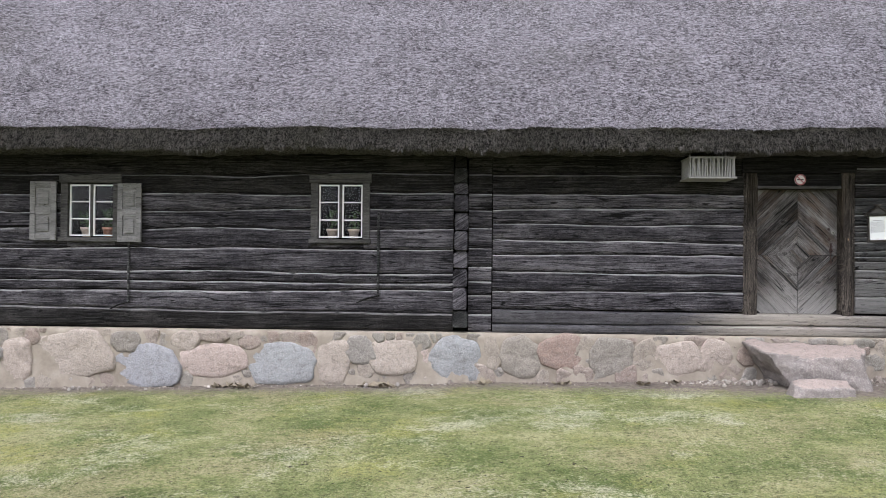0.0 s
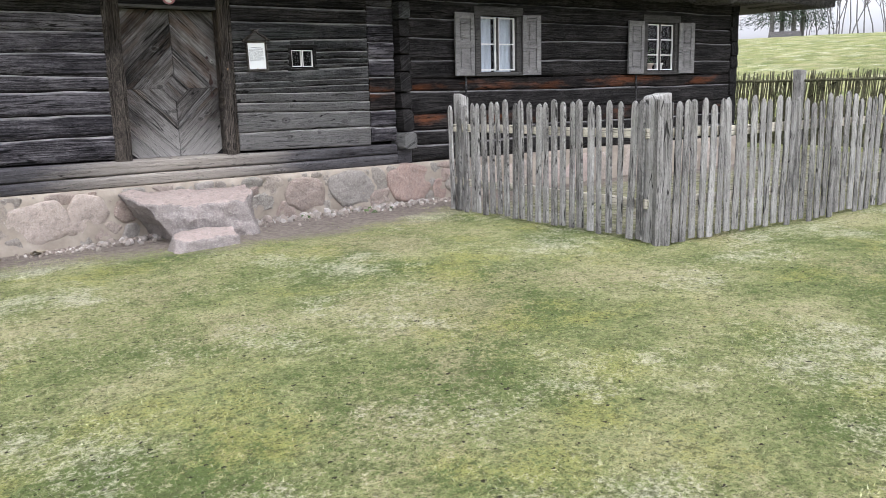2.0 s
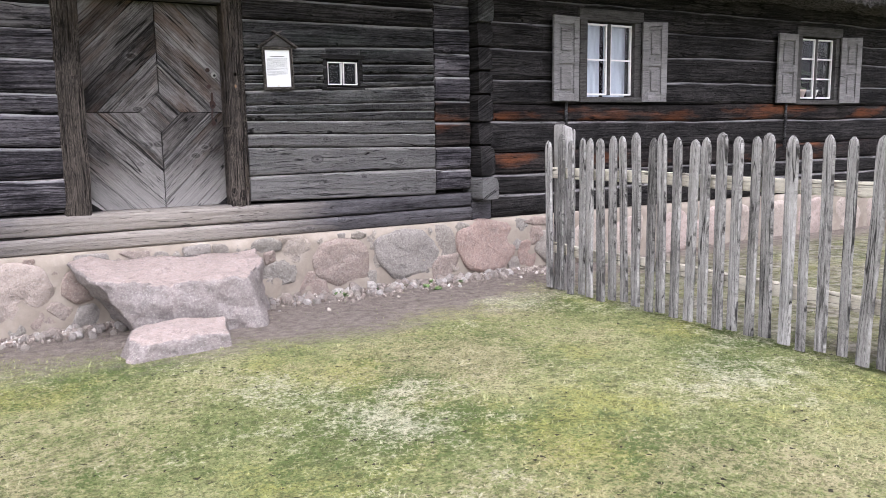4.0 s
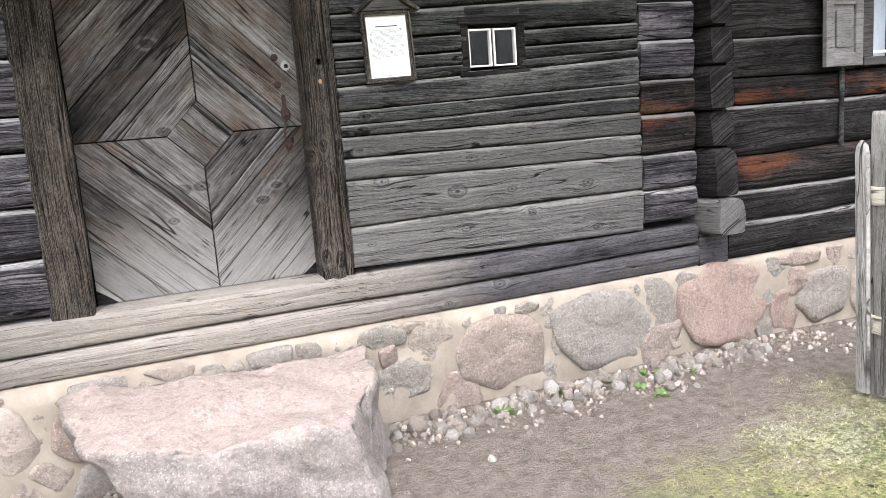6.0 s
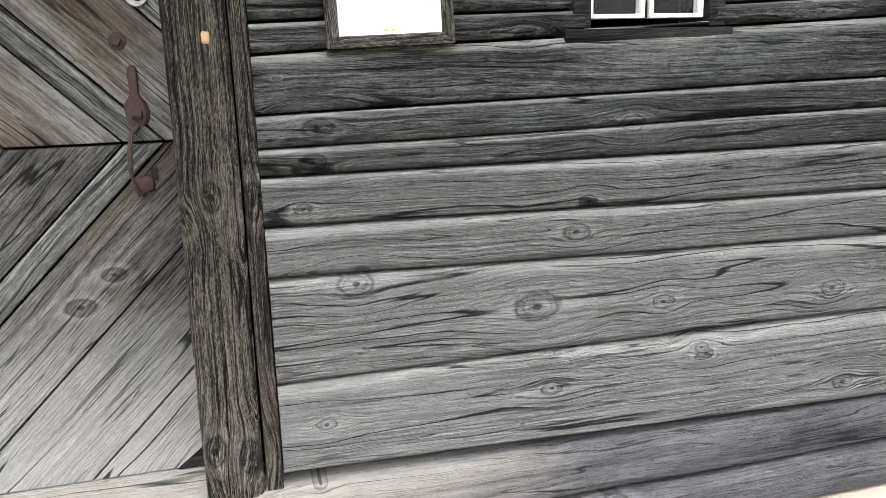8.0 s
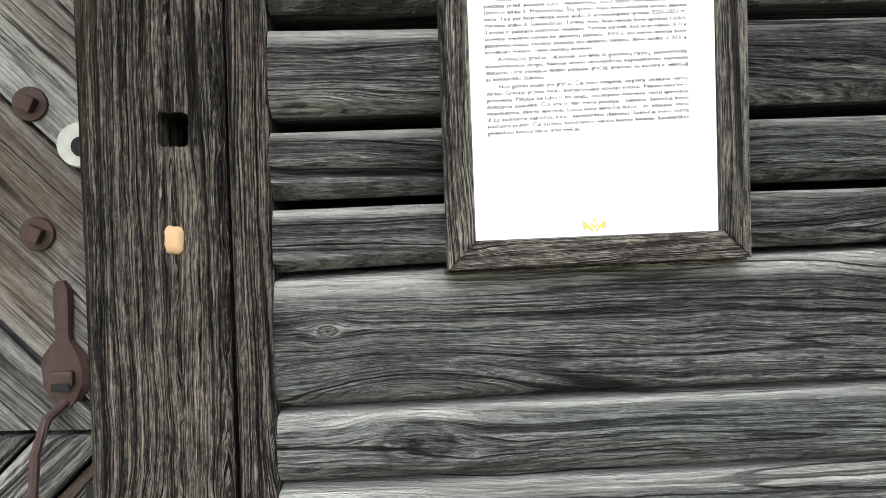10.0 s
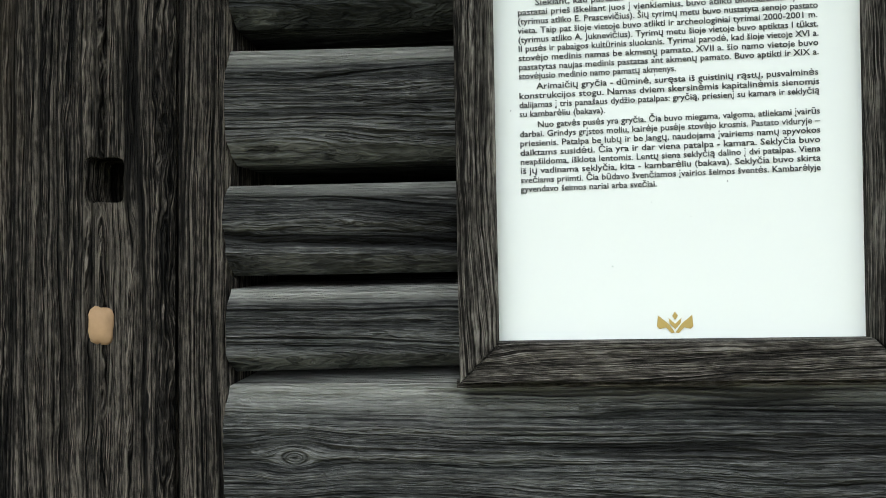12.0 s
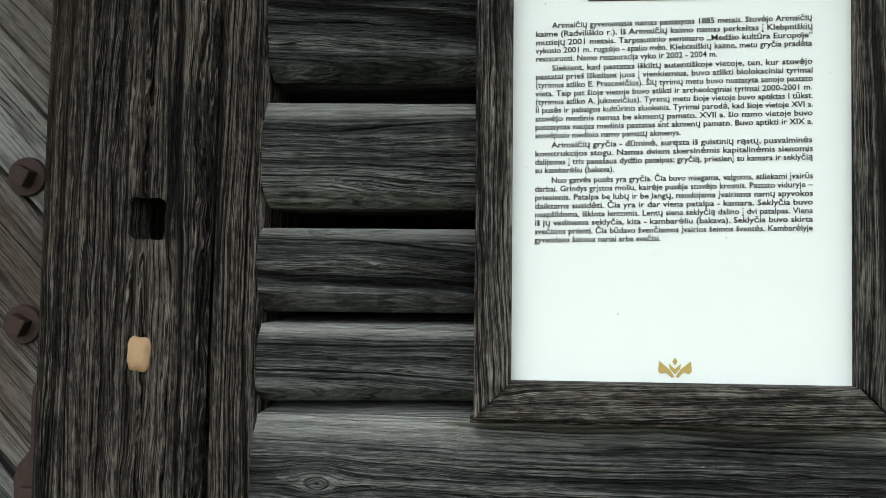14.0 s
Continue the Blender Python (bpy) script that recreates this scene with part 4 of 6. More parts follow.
def lay_foundation():
    rng = random.Random(23)

    def base(x):
        return min(0.13, max(-0.16, 0.026 * (x - 0.6)))
    sites, boulders = [], []
    P_, B_, R_, G_, S_ = M_STONE_PALE, M_STONE_BLUE, M_STONE_RED, M_STONE_GREY, M_STONE
    # middle, width, height and material of each stone, from the far corner to the step
    west = [(-5.34, 0.20, 0.47, 0.60, P_), (-4.57, 0.30, 1.08, 0.64, P_), (-3.84, 0.48, 0.38, 0.30, S_), (-3.59, 0.19, 0.95, 0.58, B_), (-3.04, 0.49, 0.38, 0.28, P_), (-2.62, 0.24, 0.87, 0.43, P_),
            (-2.67, 0.565, 0.45, 0.15, S_), (-2.17, 0.50, 0.30, 0.21, S_), (-1.76, 0.23, 0.84, 0.55, B_), (-1.39, 0.48, 0.26, 0.30, S_), (-1.06, 0.26, 0.41, 0.59, P_), (-0.70, 0.42, 0.41, 0.37, S_),
            (-0.27, 0.33, 0.58, 0.46, P_), (0.15, 0.32, 0.16, 0.23, P_), (0.54, 0.29, 0.67, 0.62, B_)]
    mid = [(1.00, 0.40, 0.23, 0.44, S_), (1.41, 0.37, 0.51, 0.55, G_), (1.92, 0.42, 0.56, 0.46, R_), (2.20, 0.49, 0.22, 0.29, S_), (2.56, 0.38, 0.54, 0.47, G_), (2.99, 0.38, 0.32, 0.43, S_),
           (3.38, 0.36, 0.60, 0.46, P_), (3.85, 0.38, 0.39, 0.43, P_), (3.60, 0.60, 0.32, 0.12, S_)]
    east = [(5.71, 0.60, 0.25, 0.13, G_), (5.88, 0.645, 0.14, 0.06, S_), (6.00, 0.53, 0.27, 0.23, S_), (5.81, 0.34, 0.34, 0.22, G_), (6.23, 0.605, 0.14, 0.10, G_), (6.40, 0.39, 0.50, 0.40, S_),
            (6.56, 0.63, 0.14, 0.07, G_), (6.70, 0.56, 0.12, 0.18, G_), (6.74, 0.36, 0.10, 0.19, G_), (7.05, 0.40, 0.60, 0.47, S_), (7.25, 0.61, 0.17, 0.10, G_),
            (7.44, 0.50, 0.23, 0.33, G_), (7.65, 0.58, 0.15, 0.14, G_), (7.94, 0.40, 0.67, 0.50, R_), (7.59, 0.27, 0.15, 0.19, P_), (8.30, 0.57, 0.27, 0.15, G_), (8.43, 0.27, 0.22, 0.28, R_),
            (8.57, 0.62, 0.35, 0.09, S_), (8.76, 0.34, 0.45, 0.36, G_)]
    for x, z, w, h, mat in west + mid + east:
        boulders.append((x, min(z, 0.648 - h / 2), w / 2 * 1.14, h / 2 * 1.1, mat))
    for x in (-8.8, -8.0, -7.3, -6.5, -6.0, 9.3, 9.9, 10.5, 11.1, 11.7, 12.3, 13.0, 13.7, 14.4):
        boulders.append((x + rng.uniform(-0.1, 0.1), base(x) + 0.2, rng.uniform(0.2, 0.34), 0.27, M_STONE_PALE))
    for r, tries in ((0.11, 1500), (0.07, 3000), (0.045, 4000)):
        for _ in range(tries):
            x = rng.uniform(-9.4, 15.1)
            z = rng.uniform(base(x) + 0.03, 0.63)
            rr = r * rng.uniform(0.85, 1.15)
            if (x > 9 and r < 0.12) or (r < 0.08 and z < 0.42 and rng.random() < 0.7):
                continue
            if any(abs((x - a) / (rx_ * 0.88 + 0.7 * rr)) ** 3 + abs((z - c) / (rz_ * 0.88 + 0.7 * rr)) ** 3 < 1 for a, c, rx_, rz_, _m in boulders):
                continue
            if all((x - a) ** 2 + (z - c) ** 2 > (0.86 * (rr + q)) ** 2 for a, c, q, _m in sites):
                sites.append((x, z, rr, M_STONE))
    for n_, (x, z, rx_, rz_, mat) in enumerate(boulders):
        poly, an, skew = [], rng.uniform(0, 0.6), rng.uniform(-0.2, 0.2)
        for k in range(9):
            a = an + k * math.pi / 4.5 + rng.uniform(-0.24, 0.24)
            c, s_ = math.cos(a), math.sin(a)
            q = (abs(c) ** 3.0 + abs(s_) ** 3.0) ** (-1 / 3.0) * rng.uniform(0.9, 1.06)
            poly.append((x + rx_ * q * c + skew * rz_ * q * s_, z + rz_ * q * s_))
        cell_stone(poly, mat, 200 + n_, 0.042 if rx_ > 0.2 else 0.034)
    for n_, (x, z, r, mat) in enumerate(sites):
        lo, hi = base(x) - 0.06, 0.645
        poly = [(x - 1, lo), (x + 1, lo), (x + 1, hi), (x - 1, hi)]
        for a, c, q, _m in sites:
            dx, dz = a - x, c - z
            d2 = dx * dx + dz * dz
            if d2 == 0 or d2 > 2.2:
                continue
            d = math.sqrt(d2)
            t = 0.5 + (r * r - q * q) / (2 * d2)
            g = rng.uniform(0.004, 0.012)
            poly = poly_clip(poly, dx / d, dz / d, (dx * x + dz * z) / d + d * t - g)
            if len(poly) < 3:
                break
        # no cell strays far from its own stone
        sides, an = rng.randint(4, 6), rng.uniform(0, 6.28)
        rx, rz = (r * rng.uniform(1.1, 1.5), r * rng.uniform(0.95, 1.5)) if r < 0.19 else (r * rng.uniform(1.2, 1.45), 0.7)
        for k in range(sides):
            if len(poly) < 3:
                break
            an += 2 * math.pi / sides * rng.uniform(0.75, 1.25)
            ux, uz = math.cos(an), math.sin(an)
            poly = poly_clip(poly, ux, uz, ux * x + uz * z + math.hypot(rx * ux, rz * uz) * rng.uniform(0.84, 1.22))
        if len(poly) >= 3:
            cell_stone(poly, mat, n_ + 1, 0.05 if r > 0.18 else 0.035)


lay_foundation()


def pebbles():
    rng = random.Random(8)
    shapes = [rock(1, 0.75, 0.9, 50 + k, 1, 2.2, 0.16) for k in range(6)]
    meshes = []
    for b in shapes:
        me = bpy.data.meshes.new("pebble")
        b.to_mesh(me)
        b.free()
        me.materials.append(M_PEBBLE)
        meshes.append(me)
    for i in range(290):
        x = rng.uniform(5.6, 8.1) if i < 215 else rng.uniform(3.7, 4.5) if i < 275 else rng.uniform(-6, 3.7)
        y = -0.12 - abs(rng.gauss(0, 0.15))
        s = 0.03 + 0.065 * rng.random() ** 1.6 + (0.04 if rng.random() < 0.06 else 0.0)
        ob = new("pebble", rng.choice(meshes))
        ob.matrix_basis = Matrix.Translation((x, y, ground_h(x, y) + s * 0.2)) @ Euler((rng.uniform(0, 6), rng.uniform(0, 6), rng.uniform(0, 6))).to_matrix().to_4x4() @ Matrix.Diagonal((s, s, s, 1))
        ob.parent = gravel
    return


def grit():
    rng = random.Random(31)
    ico = bmesh.new()
    bmesh.ops.create_icosphere(ico, subdivisions=1, radius=0.5)
    vs, fs = [v.co.copy() for v in ico.verts], [[v.index for v in f.verts] for f in ico.faces]
    ico.free()
    verts, faces = [], []
    for i in range(2600):
        x = rng.uniform(-9, 9)
        if i % 3 == 0:
            x = rng.uniform(5.5, 8.6)
        if i % 3 == 1:
            x = rng.uniform(3.2, 4.6)
        y = -0.10 - abs(rng.gauss(0, 0.09 if i % 3 else 0.2))
        s = 0.008 + 0.045 * rng.random() ** 2
        m = Matrix.Translation((x, y, ground_h(x, y) + s * 0.15)) @ Euler((rng.uniform(0, 6), rng.uniform(0, 6), rng.uniform(0, 6))).to_matrix().to_4x4() @ Matrix.Diagonal((s, s * rng.uniform(0.6, 1), s * rng.uniform(0.5, 0.9), 1))
        k = len(verts)
        verts += [m @ (v * rng.uniform(0.8, 1.15)) for v in vs]
        faces += [[k + q for q in f] for f in fs]
    ob = part_py("grit", verts, faces, M_GRIT, gravel)
    ob["kind"] = "stuff"


gravel = empty("gravel_strip", "loose pale pebbles along the foot of the foundation", "gravel")
pebbles()
grit()


def hull_rock(points, seed, rough):
    """An angular boulder: the hull of a few corners, with broken, uneven faces."""
    bm = bmesh.new()
    for p in points:
        bm.verts.new(p)
    bmesh.ops.convex_hull(bm, input=bm.verts[:])
    bmesh.ops.triangulate(bm, faces=bm.faces[:])
    bmesh.ops.bevel(bm, geom=bm.edges[:], offset=0.012, segments=1, affect="EDGES", profile=0.5)
    for _ in range(4):
        es = [e for e in bm.edges if e.calc_length() > 0.045]
        if not es:
            break
        bmesh.ops.subdivide_edges(bm, edges=es, cuts=1)
        bmesh.ops.triangulate(bm, faces=bm.faces[:])
    bmesh.ops.recalc_face_normals(bm, faces=bm.faces)
    bm.normal_update()
    for v in bm.verts:
        c = v.co
        d = rough * (nz(c.x * 2.5 + seed, c.y * 2.5, c.z * 2.5) + 0.6 * nz(c.x * 7 + seed, c.y * 7, c.z * 7) - 0.35 * abs(nz(c.x * 5, c.y * 5 + seed, c.z * 5)) + 0.3 * nz(c.x * 19, c.y * 19, c.z * 19 + seed))
        v.co = c + v.normal * d
    for f in bm.faces:
        f.smooth = True
    return bm


def step_stones():
    top = [(4.18, -0.06, 0.60), (4.30, -0.62, 0.515), (4.72, -0.80, 0.505), (5.30, -0.86, 0.49), (5.54, -0.45, 0.545), (5.62, -0.06, 0.585)]
    low = [(4.55, -0.06, 0.05), (4.62, -0.80, 0.02), (5.42, -0.96, 0.02), (5.60, -0.40, 0.02), (5.66, -0.06, 0.05), (4.26, -0.2, 0.46)]
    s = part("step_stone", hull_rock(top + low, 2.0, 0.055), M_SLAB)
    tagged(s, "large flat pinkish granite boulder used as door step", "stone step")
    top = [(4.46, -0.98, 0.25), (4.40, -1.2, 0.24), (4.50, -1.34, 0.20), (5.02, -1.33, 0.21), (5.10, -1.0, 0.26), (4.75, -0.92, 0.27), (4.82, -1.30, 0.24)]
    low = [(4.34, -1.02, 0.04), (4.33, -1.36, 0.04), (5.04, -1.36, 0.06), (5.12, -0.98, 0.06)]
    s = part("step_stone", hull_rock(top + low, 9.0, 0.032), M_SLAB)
    tagged(s, "small low grey-pink granite boulder, first step", "stone step")


step_stones()


def weed(x, y, n_, size, seed, mat, label):
    rng = random.Random(seed)
    verts, faces = [], []
    for k in range(n_):
        a = rng.uniform(0, 6.28)
        d = Vector((math.cos(a), math.sin(a), rng.uniform(0.3, 1.6))).normalized()
        side = Vector((-math.sin(a), math.cos(a), 0))
        L, w = size * rng.uniform(0.6, 1.2), size * rng.uniform(0.18, 0.34)
        o = Vector((rng.gauss(0, size * 0.35), rng.gauss(0, size * 0.25), 0))
        i = len(verts)
        verts += [o, o + d * L * 0.45 - side * w, o + d * L * 0.5, o + d * L * 0.45 + side * w, o + d * L * 0.95 - Vector((0, 0, size * 0.18))]
        faces += [(i, i + 1, i + 2), (i, i + 2, i + 3), (i + 1, i + 4, i + 2), (i + 2, i + 4, i + 3)]
    p = empty("weed", label, "weed", m=pose(x, y, ground_h(x, y) - 0.004), group="weeds along the foundation")
    part_py("leaves", verts, faces, mat, p)


M_WEED = plain("weed_leaf", (0.09, 0.15, 0.045), 0.55, vary=0.35, scale=30)
M_DRYWEED = plain("dry_stalk", (0.20, 0.17, 0.12), 0.8, vary=0.4, scale=30)
WEEDS = [(6.66, -0.18, 0.055), (6.99, -0.2, 0.06), (6.54, -0.18, 0.05), (7.05, -0.38, 0.055), (7.10, -0.52, 0.06), (6.8, -0.2, 0.05), (7.45, -0.32, 0.055), (7.2, -0.2, 0.055), (6.9, -0.26, 0.045), (7.3, -0.26, 0.06)]
weed(6.26, -0.26, 18, 0.075, 1, M_WEED, "fresh green weed with broad leaves in bare earth")
for k, (x, y, s_) in enumerate(WEEDS):
    weed(x, y, 18, s_, 10 + k, M_DRYWEED if k % 3 == 2 else M_WEED, "small low weed among the pebbles")
for k, x in enumerate((-2.5, -2.3, -2.15, -0.55, -0.42, -0.3, 0.9, 1.9, 2.9, 3.3)):
    weed(x, -0.22 - 0.05 * (k % 3), 16, 0.12, 30 + k, M_DRYWEED, "tuft of dry stalks at the foot of the foundation")

# ---- door ----
DX0, DX1, DZ0, DZ1, DCX, DCZ, DY = 4.405, 5.475, 0.945, 2.55, 4.966, 1.70, 0.155
door = empty("door_1", "closed old wooden door of grey boards set in diamonds", "door", kind="structure")


def clip_poly(poly, nx_, nz_, c):
    """Keeps the side of the line nx*x + nz*z <= c."""
    out = []
    for (ax, az), (bx, bz) in zip(poly, poly[1:] + poly[:1]):
        da, db = nx_ * ax + nz_ * az - c, nx_ * bx + nz_ * bz - c
        if da <= 0:
            out.append((ax, az))
        if da * db < 0:
            f = da / (da - db)
            out.append((ax + (bx - ax) * f, az + (bz - az) * f))
    return out


def prism(poly, ang, y0, y1, bevel, mat, parent, name, label=""):
    """A board of that outline in the wall's plane, its grain along the angle."""
    cx, cz = sum(p[0] for p in poly) / len(poly), sum(p[1] for p in poly) / len(poly)
    ca, sa = math.cos(ang), math.sin(ang)
    loc = [((x - cx) * ca + (z - cz) * sa, -(x - cx) * sa + (z - cz) * ca) for x, z in poly]
    bm = bmesh.new()
    fr = [bm.verts.new((x, y0, z)) for x, z in loc]
    bk = [bm.verts.new((x, y1, z)) for x, z in loc]
    front = bm.faces.new(fr)
    bm.faces.new(bk[::-1])
    for i in range(len(fr)):
        j = (i + 1) % len(fr)
        bm.faces.new((fr[j], fr[i], bk[i], bk[j]))
    bmesh.ops.recalc_face_normals(bm, faces=bm.faces)
    if bevel:
        bmesh.ops.bevel(bm, geom=list(front.edges), offset=bevel, segments=2, affect="EDGES", profile=0.6)
    m = Matrix.Translation((cx, 0, cz)) @ Matrix.Rotation(-ang, 4, "Y")
    return part(name, bm, mat, parent, label, m)


def build_door():
    rings = [(0.0, 0.155), (0.155, 0.385), (0.385, 0.468), (0.468, 0.71), (0.71, 0.99), (0.99, 1.2), (1.2, 1.5)]
    g = 0.003
    for r0, r1 in rings:
        if r0 == 0.0:
            for k in range(2):
                a, b = lerp(-r1, r1, k / 2), lerp(-r1, r1, (k + 1) / 2)
                # the middle field: two short boards
                q = [(DCX - r1, DCZ), (DCX, DCZ - r1), (DCX + r1, DCZ), (DCX, DCZ + r1)]
                q = clip_poly(q, 1, 1, DCX + DCZ + b - g)
                q = clip_poly(q, -1, -1, -(DCX + DCZ + a + g))
                prism(q, math.pi * 3 / 4, DY - 0.004, DY + 0.03, 0.002, M_DOOR, door, "board")
            continue
        for qx, qz in ((1, 1), (-1, 1), (-1, -1), (1, -1)):
            q = [(DCX - 2, DCZ - 2), (DCX + 2, DCZ - 2), (DCX + 2, DCZ + 2), (DCX - 2, DCZ + 2)]
            c0 = qx * DCX + qz * DCZ
            q = clip_poly(q, qx, qz, c0 + r1 - g)
            q = clip_poly(q, -qx, -qz, -(c0 + r0 + g))
            q = clip_poly(q, -qx, 0, -(qx * DCX + g))
            q = clip_poly(q, 0, -qz, -(qz * DCZ + g))
            for nx_, nz_, c in ((1, 0, DX1), (-1, 0, -DX0), (0, 1, DZ1), (0, -1, -DZ0)):
                if len(q) >= 3:
                    q = clip_poly(q, nx_, nz_, c)
            if len(q) < 3:
                continue
            area = abs(sum(a[0] * b[1] - b[0] * a[1] for a, b in zip(q, q[1:] + q[:1]))) / 2
            if area < 0.002:
                continue
            ang = -math.pi / 4 if qx * qz > 0 else math.pi / 4
            i = rings.index((r0, r1))
            trim = i == 2
            prism(q, ang, DY - (0.007 if trim else 0.0), DY + 0.03, 0.006 if trim else 0.003, M_DOOR_TRIM if trim else M_DOOR, door, "moulding" if trim else "board")
    # worn corners at the foot
    for sx, x in ((1, DX0), (-1, DX1)):
        prism([(x, DZ0 + 0.001), (x + sx * 0.09, DZ0 + 0.001), (x, DZ0 + 0.07)][::sx], 0.0, DY - 0.009, DY - 0.001, 0.002, M_DARK, door, "corner_chip", "dark worn corner")
    part("backing", box(DX0 - 0.03, DX1 + 0.03, DY + 0.034, DY + 0.06, DZ0 - 0.03, DZ1 + 0.03), M_DARK, door)


build_door()


def grain_box(x0, x1, y0, y1, z0, z1, mat, parent, name, label="", bevel=0.006, wobble=0.004, seed=1, cuts=6):
    """An upright timber, its grain running up; its edges waver."""
    L = z1 - z0
    bm = box(-L / 2, L / 2, y0, y1, x0 - (x0 + x1) / 2, x1 - (x0 + x1) / 2, bevel)
    if cuts:
        es = [e for e in bm.edges if abs(e.verts[0].co.x - e.verts[1].co.x) > L * 0.6]
        bmesh.ops.subdivide_edges(bm, edges=es, cuts=cuts, use_grid_fill=True)
        for v in bm.verts:
            if abs(v.co.x) < L / 2 - 0.001:
                v.co += Vector((0, nz(v.co.x * 2, seed, 0.3), nz(v.co.x * 2.3, seed, 5.3))) * wobble
    m = Matrix.Translation(((x0 + x1) / 2, 0, (z0 + z1) / 2)) @ Matrix.Rotation(radians(-90), 4, "Y")
    return part(name, bm, mat, parent, label, m)


door_frame = empty("door_frame", "heavy dark weathered timber door posts and lintel", "door frame", kind="structure")
grain_box(4.215, 4.40, -0.01, 0.15, 0.90, 2.75, M_JAMB, door_frame, "door_post", seed=3, bevel=0.012, wobble=0.01, cuts=14)


def post_with_hole():
    L = 1.87
    bm = bmesh.new()
    nu, nw = 480, 62
    w = 0.122
    # front face as a grid with the hole pushed in
    grid = []
    for i in range(nu + 1):
        u = lerp(-L / 2, L / 2, i / nu)
        row = []
        for k in range(nw + 1):
            t = lerp(-w / 2, w / 2, k / nw)
            e = min(k, nw - k) / nw
            y = 0.0 + 0.012 * max(0.0, 1 - e / 0.09) ** 2 + 0.004 * nz(u * 2.2, t * 25, 1) + 0.0022 * nz(u * 3, t * 170, 2) + 0.0014 * nz(u * 7, t * 420, 5) + 0.004 * max(0.0, nz(u * 1.2, t * 120, 8) - 0.35)
            if -0.25 < u - 0.1787 < 0.3:
                y += 0.007 * max(0.0, 1 - abs(t + 0.0195 - 0.004 * nz(u * 7, 1.0, 1.0)) / 0.0022)
            wob = 0.006 * nz(u * 2.0, 3.3, 0) * (1 if k > nw / 2 else 0.8)
            if u < -0.62:
                wob *= 1.6
            row.append(bm.verts.new((u, y, t + wob)))
        grid.append(row)
    cu, ct = 1.9987 - 1.82, -(5.5395 - 5.519)
    for i in range(nu):
        for k in range(nw):
            a_, b_ = grid[i][k].co, grid[i + 1][k + 1].co
            mu, mt = (a_.x + b_.x) / 2 - cu, (a_.z + b_.z) / 2 - ct
            if abs(mu / 0.0145) ** 4 + abs(mt / 0.0125) ** 4 < 1 + 0.4 * nz(mu * 150, mt * 150, 3):
                continue
            bm.faces.new((grid[i][k], grid[i + 1][k], grid[i + 1][k + 1], grid[i][k + 1]))
    rim = [e for e in bm.edges if e.is_boundary and abs(e.verts[0].co.x - cu) < 0.03 and abs(e.verts[0].co.z - ct) < 0.025]
    for v in {v for e in rim for v in e.verts}:
        an = math.atan2(v.co.x - cu, v.co.z - ct)
        k = (abs(math.sin(an) / 0.0145) ** 7 + abs(math.cos(an) / 0.0125) ** 7) ** (-1 / 7) * (1 + 0.12 * nz(an * 1.7, 2.0))
        v.co.x, v.co.z = cu + k * math.sin(an), ct + k * math.cos(an)
    ext = bmesh.ops.extrude_edge_only(bm, edges=rim)
    for v in ext["geom"]:
        if isinstance(v, bmesh.types.BMVert):
            v.co.y = 0.13
    bks = []
    for i in (0, nu):
        bks.append([bm.verts.new((grid[i][0].co.x, 0.15, grid[i][0].co.z)), bm.verts.new((grid[i][nw].co.x, 0.15, grid[i][nw].co.z))])
    bm.faces.new([grid[i][0] for i in range(nu + 1)][::-1] + [bks[0][0], bks[1][0]])
    bm.faces.new([grid[i][nw] for i in range(nu + 1)] + [bks[1][1], bks[0][1]])
    bm.faces.new(grid[0] + [bks[0][1], bks[0][0]])
    bm.faces.new((grid[nu][::-1]) + [bks[1][0], bks[1][1]])
    bmesh.ops.recalc_face_normals(bm, faces=bm.faces)
    m = Matrix.Translation((5.519, 0, 1.82)) @ Matrix.Rotation(radians(-90), 4, "Y")
    ob = part("door_post", bm, M_JAMB, door_frame, "knotty weathered door post with bolt hole", m)
    plug = rock(0.0155, 0.023, 0.007, 33, 3, 4.5, 0.12)
    part("wooden_plug", plug, M_PLUG, door_frame, "pale fresh wooden plug", pose(5.5375, -0.0008, 1.9055))


post_with_hole()
grain_box(5.583, 5.618, 0.006, 0.15, 0.90, 2.75, M_JAMB, door_frame, "door_post_edge", seed=8, bevel=0.006, wobble=0.004, cuts=16)
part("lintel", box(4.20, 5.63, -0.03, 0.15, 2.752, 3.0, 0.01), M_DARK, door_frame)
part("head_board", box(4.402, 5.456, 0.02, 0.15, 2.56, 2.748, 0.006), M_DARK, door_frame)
part("head_bead", box(4.402, 5.456, 0.008, 0.12, 2.553, 2.585, 0.006), M_FRAME, door_frame)
part("threshold", box(4.402, 5.456, -0.005, 0.2, 0.925, 0.942, 0.004), M_SILL, door_frame)


